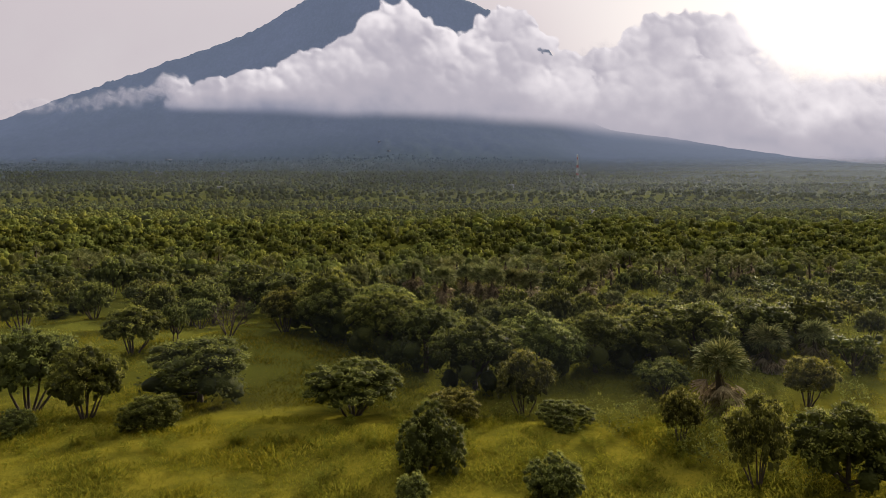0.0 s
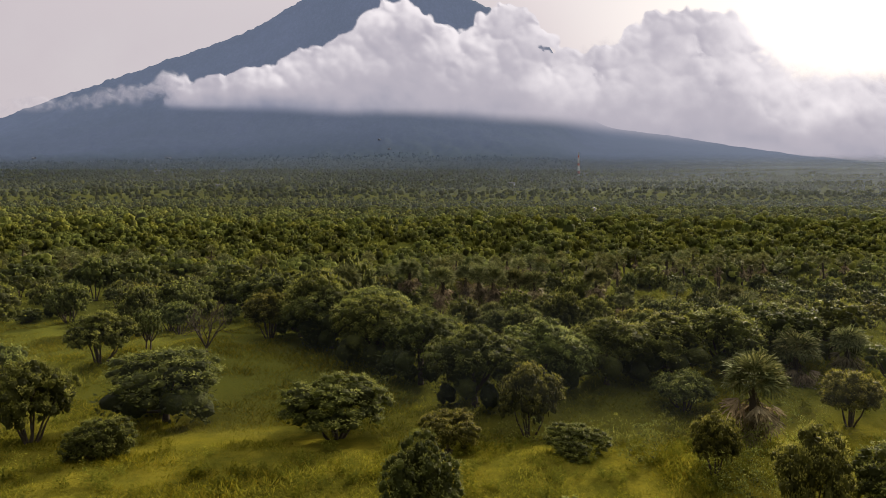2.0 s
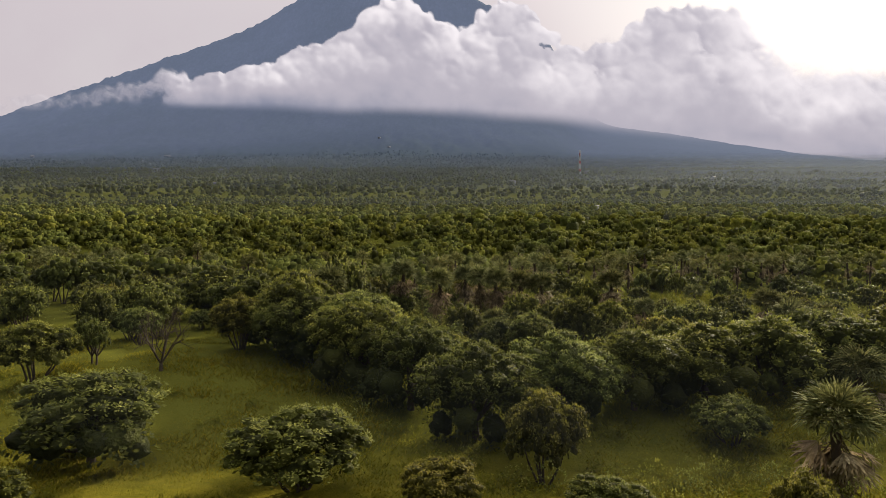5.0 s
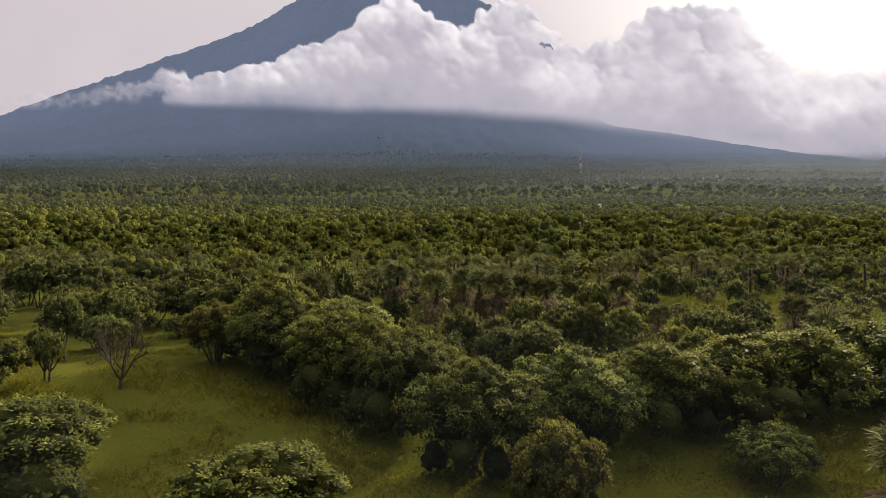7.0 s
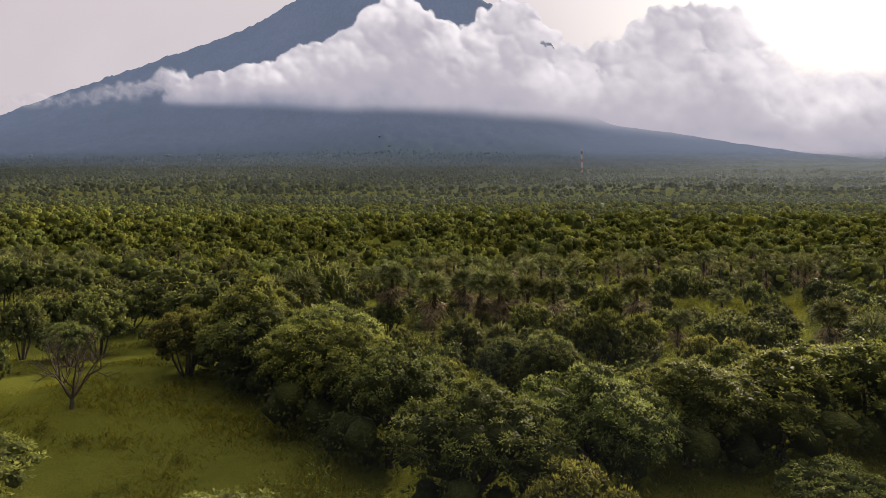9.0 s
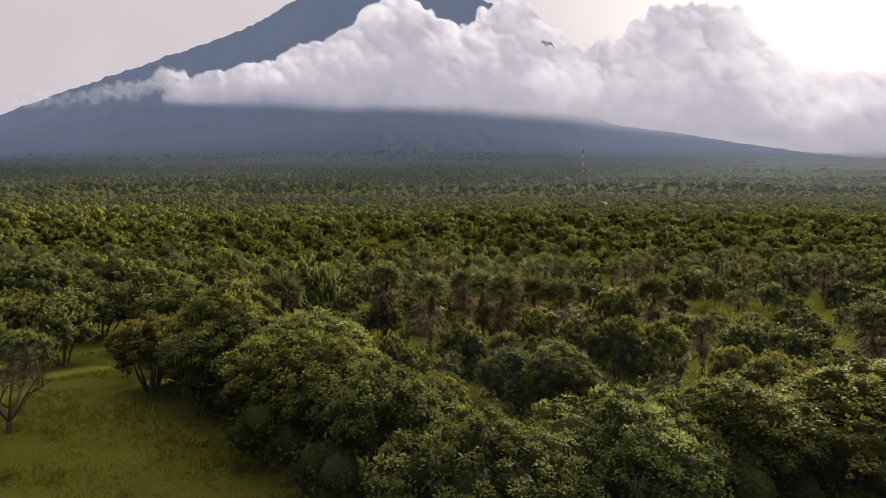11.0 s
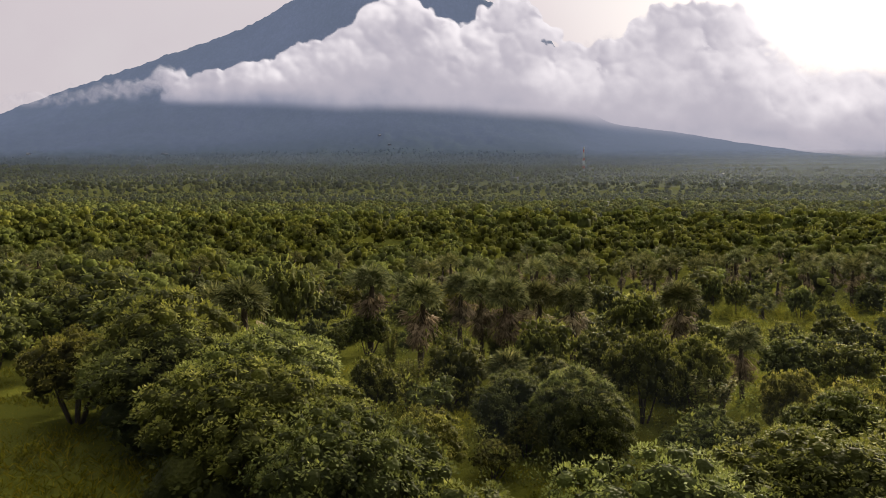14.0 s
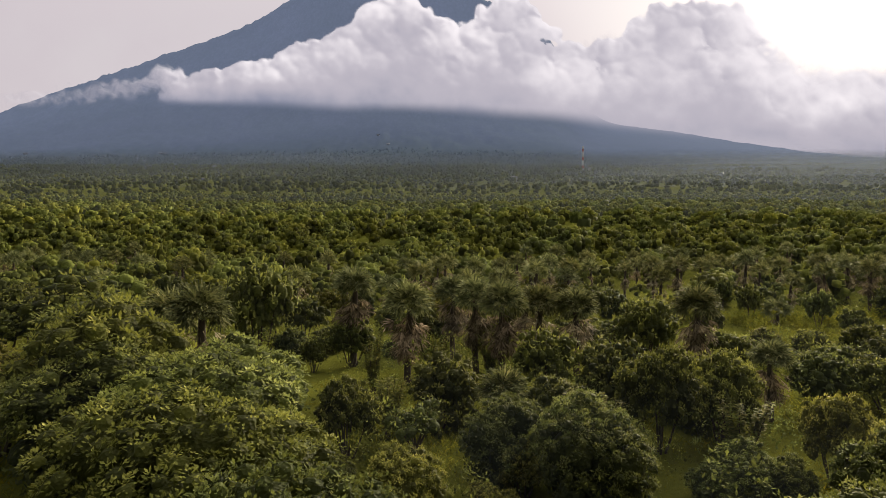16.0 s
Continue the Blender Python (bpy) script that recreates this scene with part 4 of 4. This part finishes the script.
def wood(name, label, p, templates, width, mat=None, height=land):
    """Many far trees as one object."""
    verts, tint, paleness = [], [], []
    z = height(p[:, 0], p[:, 1])
    which = rng.integers(len(templates), size=len(p))
    turn, size = rng.uniform(0, 6.28, len(p)), rng.uniform(*width, len(p)) / 8
    tall = size * rng.uniform(0.8, 1.25, len(p))
    hue = rng.uniform(size=len(p))
    for k, (t, f, leaf_tone) in enumerate(templates):
        s = which == k
        c, sn = np.cos(turn[s])[:, None], np.sin(turn[s])[:, None]
        x = (t[:, 0] * c - t[:, 1] * sn) * size[s][:, None] + p[s, 0][:, None]
        y = (t[:, 0] * sn + t[:, 1] * c) * size[s][:, None] + p[s, 1][:, None]
        zz = t[:, 2] * tall[s][:, None] + z[s][:, None]
        many = int(s.sum())
        verts.append((np.stack([x, y, zz], -1).reshape(-1, 3), (f[None] + len(t) * np.arange(many)[:, None, None]).reshape(-1, 4)))
        tint.append(np.repeat(hue[s], len(t)))
        paleness.append(np.tile(leaf_tone, many))
    me = mesh_of(name, *joined(verts), True, (("tint", np.concatenate(tint)), ("paleness", np.concatenate(paleness))))
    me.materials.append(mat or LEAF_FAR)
    tagged(new(name, me), label, name, kind="stuff")


near_wood = scatter(168, 330, 7.0, 0.74)
is_palm = rng.uniform(size=len(near_wood)) < palm_share(near_wood[:, 0], near_wood[:, 1])
wood("woodland", "dense green savanna trees on the rising plain", near_wood[~is_palm], wood_templates(22, 1.6, 2, 0.8, 6, 1.0, range(6)), (4.2, 11.0))
for x, y in near_wood[is_palm][:110]:
    put("palm", x, y, rng.uniform(6.5, 10), rng.uniform(4.4, 5.6), 0)
wood("woodland", "countless small trees dotted over the far plain", scatter(330, 500, 7.4, 0.74, 0.12), wood_templates(0, 0, 0, 0, 11, 0.74, range(5, 11)), (4.2, 11.0))
wood("woodland", "small round trees crowding the plain farther off", scatter(500, 700, 7.4, 0.74, 0.04), wood_templates(0, 0, 0, 0, 5, 0.9, range(5, 11)), (4.2, 10.5))
wood("woodland", "far hazy woods at the foot of the volcano", scatter(700, 1700, 14.5, 0.74, 0.02), wood_templates(0, 0, 0, 0, 2, 1.7, range(10, 15)), (7.0, 13.0))
# these trees glow with the mountain's painted haze, a little darker
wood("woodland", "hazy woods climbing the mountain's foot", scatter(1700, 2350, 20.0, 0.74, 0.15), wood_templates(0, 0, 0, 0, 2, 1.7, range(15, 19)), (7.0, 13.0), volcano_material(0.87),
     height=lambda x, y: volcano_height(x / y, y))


# ---------------------------------------------------------------- single plants
def grow(start, way, length, radius, depth, r, out):
    """Bare branches, forking as they rise."""
    s = np.linspace(0, 1, 4)[:, None]
    bend = r.normal(0, 0.10, 3) * length
    path = start + way * length * s + bend * s * s + np.array([0, 0, 0.10 * length]) * s * s
    out.append(tube(path, np.linspace(radius, radius * 0.62, 4), 5))
    if depth == 0:
        return
    for i in range(3 if depth > 1 else 2):
        turn = unit(way + r.normal(0, 0.62, 3) + [0, 0, 0.2])
        grow(path[-1] if i else path[-2], turn, length * r.uniform(0.6, 0.82), radius * 0.58, depth - 1, r, out)


def make_bare_tree(x, y, height, width):
    r = np.random.default_rng(5)
    root = tagged(new("bare_tree"), "small nearly leafless tree with dark forking branches", "tree")
    z = float(land(x, y))
    root.matrix_basis = Matrix.Translation((x, y, z - 0.05))
    part("trunk", mesh_of("trunk", *tube(np.array([(0, 0, -0.3), (0.03, 0, 0.4), (0.0, 0.05, 0.9)]), [0.22, 0.17, 0.15], 8), True), BARK, root)
    ends = []
    for i in range(5):
        a = i * 1.257 + 0.4
        out = []
        grow(np.array([0.0, 0.05, 0.8]), unit(np.array([math.cos(a) * 0.8, math.sin(a) * 0.8, 1.0])), height * 0.28, 0.11, 4, r, out)
        part("branch", mesh_of("branch", *joined(out), True), BARK, root)
        ends += [v[-1] for v, _ in out[-12:]]
    ends = np.repeat(np.array(ends), 2, 0)
    n = len(ends)
    v = leaf_quads(ends + r.normal(0, 0.12, (n, 3)), r.normal(size=(n, 3)), r.normal(size=(n, 3)) + [0, 0, 1.5], np.full(n, 0.16), np.full(n, 0.08))
    part("leaves", mesh_of("leaves", v, quads(n)), LEAF_SHRUB, root, "few scattered small leaves")


for x, y, h, wd in DEAD_TREES:
    make_bare_tree(x, y, h, wd)


def make_stalk_shrub(seed):
    """Upright leafy stems in a bunch, 6 m high and 4 m wide at scale 1."""
    r = np.random.default_rng(seed)
    root = tagged(new("upright_shrub"), "tall shrub of upright stems ringed with drooping leaves", "shrub", "upright shrubs")
    for i in range(9):
        a = i * 2.4
        top = np.array([math.cos(a) * r.uniform(0.3, 1.8), math.sin(a) * r.uniform(0.3, 1.8), r.uniform(4.2, 6.0)])
        s = np.linspace(0, 1, 6)[:, None]
        path = top * s + np.array([0.25 * math.cos(a), 0.25 * math.sin(a), 0]) * (1 - s)
        stem = part("stem", mesh_of("stem", *tube(path - [0, 0, 0.1], np.linspace(0.05, 0.015, 6), 5), True), BARK, root)
        n = 190
        f = r.uniform(0.18, 1.0, n)
        base = top * f[:, None]
        turn = r.uniform(0, 6.28, n)
        way = np.stack([np.cos(turn), np.sin(turn), r.uniform(-0.5, 0.35, n)], 1)
        size = r.uniform(0.35, 0.62, n) * (1.15 - 0.4 * f)
        v = leaf_quads(base, way, np.repeat([[0, 0, 1.0]], n, 0), size, size * 0.42)
        part("leaves", mesh_of("leaves", v, quads(n)), LEAF_SHRUB, stem)
    return root


STALKS = [make_stalk_shrub(3), make_stalk_shrub(4)]
for i, (x, y, h, wd) in enumerate(STALK_TREES):
    at = Matrix.Translation((x, y, float(land(x, y)) - 0.05)) @ Matrix.Rotation(i * 1.1, 4, "Z") @ Matrix.Diagonal((wd / 4, wd / 4, h / 6, 1))
    if i < 2:
        STALKS[i].matrix_basis = at
    else:
        copy_thing(STALKS[i % 2], at @ Matrix.Diagonal([1 / s for s in STALKS[i % 2].scale] + [1]))


def make_paddle_shrub(x, y, height, width):
    """A low shrub of large pale upright leaves."""
    r = np.random.default_rng(8)
    root = tagged(new("broad_leaved_shrub"), "low shrub with large pale green upright leaves", "shrub")
    root.matrix_basis = Matrix.Translation((x, y, float(land(x, y)) - 0.05))
    for i in range(15):
        a, d = i * 2.4, 0.16 * width * math.sqrt(i / 3)
        foot, top = np.array([math.cos(a) * d * 0.5, math.sin(a) * d * 0.5, 0]), np.array([math.cos(a) * d, math.sin(a) * d, height * r.uniform(0.6, 0.85)])
        s = np.linspace(0, 1, 4)[:, None]
        stem = part("stem", mesh_of("stem", *tube(foot * (1 - s) + top * s, np.linspace(0.05, 0.025, 4), 5), True), BARK, root)
        n = 12
        f = r.uniform(0.35, 1.0, n)[:, None]
        turn = r.uniform(0, 6.28, n)
        way = np.stack([np.cos(turn), np.sin(turn), r.uniform(0.3, 1.4, n)], 1)
        v = leaf_quads(foot * (1 - f) + top * f, way, np.repeat([[0, 0, 1.0]], n, 0), r.uniform(0.45, 0.75, n), r.uniform(0.25, 0.38, n), 0.15)
        part("leaves", mesh_of("leaves", v, quads(n)), LEAF_SHRUB, stem)


for x, y, h, wd in SUCKER_TREES:
    make_paddle_shrub(x, y, h, wd)

# ---------------------------------------------------------------- far mast and houses
MAST_RED = plain_material("mast_red", (0.42, 0.06, 0.04), (0.55, 0.10, 0.07), 0.6)
MAST_WHITE = plain_material("mast_white", (0.70, 0.70, 0.70), (0.82, 0.82, 0.82), 0.6)
PLASTER = plain_material("pale_plaster", (0.22, 0.22, 0.22), (0.30, 0.30, 0.29), 0.8)
ROOF = plain_material("pale_roofing", (0.10, 0.10, 0.10), (0.16, 0.155, 0.155), 0.7)
# for houses past 2 km: distance haze mixed into the base colour
HAZED_PLASTER = plain_material("hazed_plaster", (0.20, 0.23, 0.29), (0.25, 0.28, 0.34), 0.3)
HAZED_ROOF = plain_material("hazed_roofing", (0.17, 0.195, 0.24), (0.21, 0.235, 0.28), 0.3)


def make_mast(x, y, height):
    """A four-legged lattice mast painted in red and white bands."""
    root = tagged(new("lattice_mast"), "tall red and white banded lattice mast above far woods", "mast")
    root.matrix_basis = Matrix.Translation((x, y, float(land(x, y)) - 0.5))
    bands = 9
    for b in range(bands):
        z0, z1 = height * b / bands, height * (b + 1) / bands
        w0, w1 = 1.9 - 1.2 * b / bands, 1.9 - 1.2 * (b + 1) / bands
        ring0 = [np.array([sx * w0, sy * w0, z0]) for sx, sy in ((-1, -1), (1, -1), (1, 1), (-1, 1))]
        ring1 = [np.array([sx * w1, sy * w1, z1]) for sx, sy in ((-1, -1), (1, -1), (1, 1), (-1, 1))]
        bars = []
        for i in range(4):
            k = (i + 1) % 4
            for a, c, rad in ((ring0[i], ring1[i], 0.3), (ring0[i], ring1[k], 0.16), (ring0[k], ring1[i], 0.14), (ring1[i], ring1[k], 0.15)):
                bars.append(tube(np.array([a, (a + c) / 2, c]), [rad] * 3, 4))
        part("mast_section", mesh_of("mast_section", *joined(bars)), (MAST_WHITE, MAST_RED, MAST_WHITE)[b % 3], root, ("white", "red", "white")[b % 3] + " lattice section")
    for i in range(3):
        z = height * (0.80 + 0.07 * i)
        part("dish", mesh_of("dish", *tube(np.array([(1.1, -0.8, z), (1.1, -1.3, z), (1.1, -1.5, z)]), [0.5, 1.0, 1.1], 10)), MAST_WHITE, root)


make_mast(292.0, 1375.0, 52.0)


def make_house(x, y, wide, deep, tall, turn):
    root = tagged(new("house"), "small pale house with a light gabled roof among trees", "house", "far houses")
    root.matrix_basis = pose(x, y, float(land(x, y) if y < 1700 else volcano_height(x / y, y)), 0, 0, turn)
    plaster, roofing = (PLASTER, ROOF) if y < 2000 else (HAZED_PLASTER, HAZED_ROOF)
    a, b = wide / 2, deep / 2
    box = np.array([(-a, -b, -1), (a, -b, -1), (a, b, -1), (-a, b, -1), (-a, -b, tall), (a, -b, tall), (a, b, tall), (-a, b, tall)], float)
    part("wall", mesh_of("wall", box, [(0, 1, 5, 4), (1, 2, 6, 5), (2, 3, 7, 6), (3, 0, 4, 7), (4, 5, 6, 7)]), plaster, root)
    e, ridge = 0.6, tall + deep * 0.32
    top = np.array([(-a - e, -b - e, tall - 0.1), (a + e, -b - e, tall - 0.1), (a + e, 0, ridge), (-a - e, 0, ridge), (-a - e, b + e, tall - 0.1), (a + e, b + e, tall - 0.1)], float)
    low = top - [0, 0, 0.25]
    v = np.concatenate([top, low])
    f = [(0, 1, 2, 3), (3, 2, 5, 4), (7, 6, 9, 8), (8, 9, 10, 11), (0, 6, 7, 1), (4, 5, 11, 10), (0, 3, 9, 6), (3, 4, 10, 9), (1, 7, 8, 2), (2, 8, 11, 5)]
    part("roof", mesh_of("roof", v, f), roofing, root)
    for sx in (-0.5, 0.5):
        c = np.array([(sx * a - 0.6, -b - 0.05, 1.0), (sx * a + 0.6, -b - 0.05, 1.0), (sx * a + 0.6, -b - 0.05, 2.2), (sx * a - 0.6, -b - 0.05, 2.2)])
        part("window", mesh_of("window", np.concatenate([c, c + [0, 0.1, 0]]), [(0, 1, 2, 3), (4, 7, 6, 5), (0, 4, 5, 1), (1, 5, 6, 2), (2, 6, 7, 3), (3, 7, 4, 0)]), BARK, root)


for x, y, wide, deep, tall, turn in ((-326, 929, 9, 6, 7, 10), (115, 492, 2.6, 2.4, 5.6, 25), (108, 1005, 9, 6, 6.5, -15), (470, 1120, 10, 7, 7, 30), (300, 1340, 9, 6, 8, 5), (-520, 1500, 11, 7, 8, -20), (-700, 1560, 15, 8, 8, 8), (-90, 1430, 9, 6, 8, 12), (-1035, 2400, 15, 8, 5, 6), (-1052, 2410, 10, 7, 4, 3), (-1140, 2200, 11, 7, 5, 3), (-1020, 2160, 9, 6, 5, -8), (-1600, 2480, 13, 8, 5, 4), (-1210, 2090, 9, 6, 5, 14), (-940, 2050, 8, 6, 4, -4), (-1330, 2260, 10, 7, 5, 9), (-210, 2460, 11, 7, 4, 5), (-262, 2600, 10, 7, 4, 0), (-860, 2250, 10, 7, 5, 12), (-180, 2140, 9, 6, 4, -10), (160, 2100, 10, 7, 5, 20)):
    make_house(x, y, wide, deep, tall, turn)

# ---------------------------------------------------------------- undergrowth and grass
def scrub_places(y0, y1, step, full=False):
    pts = []
    for y in np.arange(y0, y1, step):
        n = int(2 * (0.74 * y + 10) / step)
        x = np.linspace(-0.74 * y - 10, 0.74 * y + 10, n)
        pts.append(np.stack([x + rng.uniform(-0.6, 0.6, n) * step, y + rng.uniform(-0.6, 0.6, n) * step], 1))
    p = np.concatenate(pts)
    thick = value_noise(p[:, 0], p[:, 1], 14, 31)
    return p[~open_ground(p[:, 0], p[:, 1]) & (thick + rng.uniform(-0.8, 0.8, len(p)) > (-2.0 if full else -0.35))]


middle = scrub_places(84, 132, 4.6, True)
middle = middle[np.abs(middle[:, 0] - 22) < 48]
bushy = [crown_arrays("bush", np.random.default_rng(60 + i), 22, 1.4, 9, 0.5, 6, 4, 1.0, 0, 0.64, 0)[:3] for i in range(5)]
wood("undergrowth", "low tangled scrub under and between the trees", scrub_places(62, 172, 5.2), bushy, (1.8, 4.0))
wood("undergrowth", "head-high scrub filling the hollow between trees", middle, bushy, (2.6, 5.6))
tufty = [crown_arrays("bush", np.random.default_rng(70 + i), 8, 2.2, 2, 1.2, 6, 3, 0.5, 0, 0.7, 0.9)[:3] for i in range(4)]
wood("undergrowth", "low scrub between the trees of the plain", scrub_places(172, 300, 6.5), tufty, (2.0, 4.5))


def weed_template(seed, stems):
    """A loose clump of upright weeds, 8 wide and 6 high at scale 1."""
    r = np.random.default_rng(seed)
    foot = r.normal(0, 1.7, (stems, 2))
    n = stems * 14
    rise = r.uniform(0.1, 1.0, n)
    which = np.repeat(np.arange(stems), 14)
    tall = r.uniform(2.2, 6.0, stems)[which]
    base = np.stack([foot[which, 0] * (1 + 0.3 * rise), foot[which, 1] * (1 + 0.3 * rise), rise * tall], 1)
    way = np.concatenate([r.normal(0, 1.0, (n, 2)), r.uniform(-0.1, 0.9, (n, 1))], 1)
    size = r.uniform(0.8, 1.6, n)
    # leaves paler towards the top
    return leaf_quads(base, way, np.repeat([[0, 0, 1.0]], n, 0) + r.normal(0, 0.3, (n, 3)), size, size * 0.34), quads(n), np.repeat(0.25 + 0.6 * rise, 4)


def weed_places():
    """Rank growth: along the low ridge, thick in the gully and thinly over the meadow."""
    n = 13000
    y = rng.uniform(36, 100, n)
    x = rng.uniform(-1, 1, n) * (0.72 * y + 4)
    gully = np.exp(-((x - 17) / 13) ** 2 - ((y - 50) / 11) ** 2)
    ridge = 0.55 * np.exp(-((y - 47.5 - 2.0 * value_noise(x, y, 12, 52)) / 2.2) ** 2)
    patch = np.clip(value_noise(x, y, 9, 53) + 0.7 * value_noise(x, y, 3.5, 54) - 0.25, 0, 1)
    return np.stack([x, y], 1)[rng.uniform(size=n) < (0.05 + np.maximum(gully * 0.6, ridge) * 0.9) * (0.25 + patch)]


def gully_scrub():
    """Tangled bushes filling the gully beside the meadow."""
    p = np.stack([rng.uniform(4, 38, 420), rng.uniform(34, 64, 420)], 1)
    deep = np.exp(-((p[:, 0] - 20) / 12) ** 2 - ((p[:, 1] - 50) / 10) ** 2) + 0.4 * value_noise(p[:, 0], p[:, 1], 6, 55)
    p = p[deep + rng.uniform(-0.3, 0.3, len(p)) > 0.62]
    return p[np.hypot(p[:, 0] - 7, p[:, 1] - 47) > 4]


wood("undergrowth", "tangled green bushes and creepers filling the gully", gully_scrub(), bushy, (1.4, 3.2))
WEED_PLACES = weed_places()
wood("weeds", "rank green weeds in clumps over the grass", WEED_PLACES, [weed_template(90 + i, 9) for i in range(5)], (0.9, 1.9), WEED)

lush = np.stack([rng.uniform(20, 80, 900), rng.uniform(112, 168, 900)], 1)
lush = lush[open_ground(lush[:, 0], lush[:, 1]) & (value_noise(lush[:, 0], lush[:, 1], 7, 57) > -0.25)]
wood("weeds", "knee-high green growth in patches over the far meadow", lush, [weed_template(95 + i, 9) for i in range(4)], (1.2, 3.0), WEED)


def build_grass():
    """Long grass in tufts on the open ground the flight passes over."""
    n = 130000
    y = 36 + 78 * rng.uniform(size=n) ** 1.35
    y[::6] = 38 - 34 * rng.uniform(size=len(y[::6])) ** 1.8
    x = rng.uniform(-1, 1, n) * (0.70 * y + 3)
    sparse = value_noise(x, y, 3.2, 41) + 0.6 * value_noise(x, y, 9.0, 42)
    keep = sparse + rng.uniform(-0.9, 0.9, n) > -0.9
    x, y, sparse = x[keep], y[keep], sparse[keep]
    foot = np.stack([x, y, land(x, y) - 0.05], 1)
    blades = 2
    tall = np.repeat(0.32 + 0.30 * np.clip(sparse, -0.6, 1), blades) * rng.uniform(0.6, 1.3, len(x) * blades)
    base = np.repeat(foot, blades, 0) + np.concatenate([rng.normal(0, 0.14, (len(x) * blades, 2)), np.zeros((len(x) * blades, 1))], 1)
    way = np.concatenate([rng.normal(0, 1.0, (len(base), 2)), np.ones((len(base), 1))], 1)
    v = leaf_quads(base, way, rng.normal(size=(len(base), 3)), tall * 1.15, tall * 0.15, 0.1)
    hue = np.repeat(np.clip(0.5 + 0.4 * value_noise(base[:, 0], base[:, 1], 7.0, 43) + rng.normal(0, 0.15, len(base)), 0, 1), 4)
    me = mesh_of("grass", v, quads(len(base)), False, (("tint", hue),))
    me.materials.append(GRASS)
    tagged(new("grass", me), "long yellow-green grass in uneven tufts", "grass", kind="stuff")


build_grass()
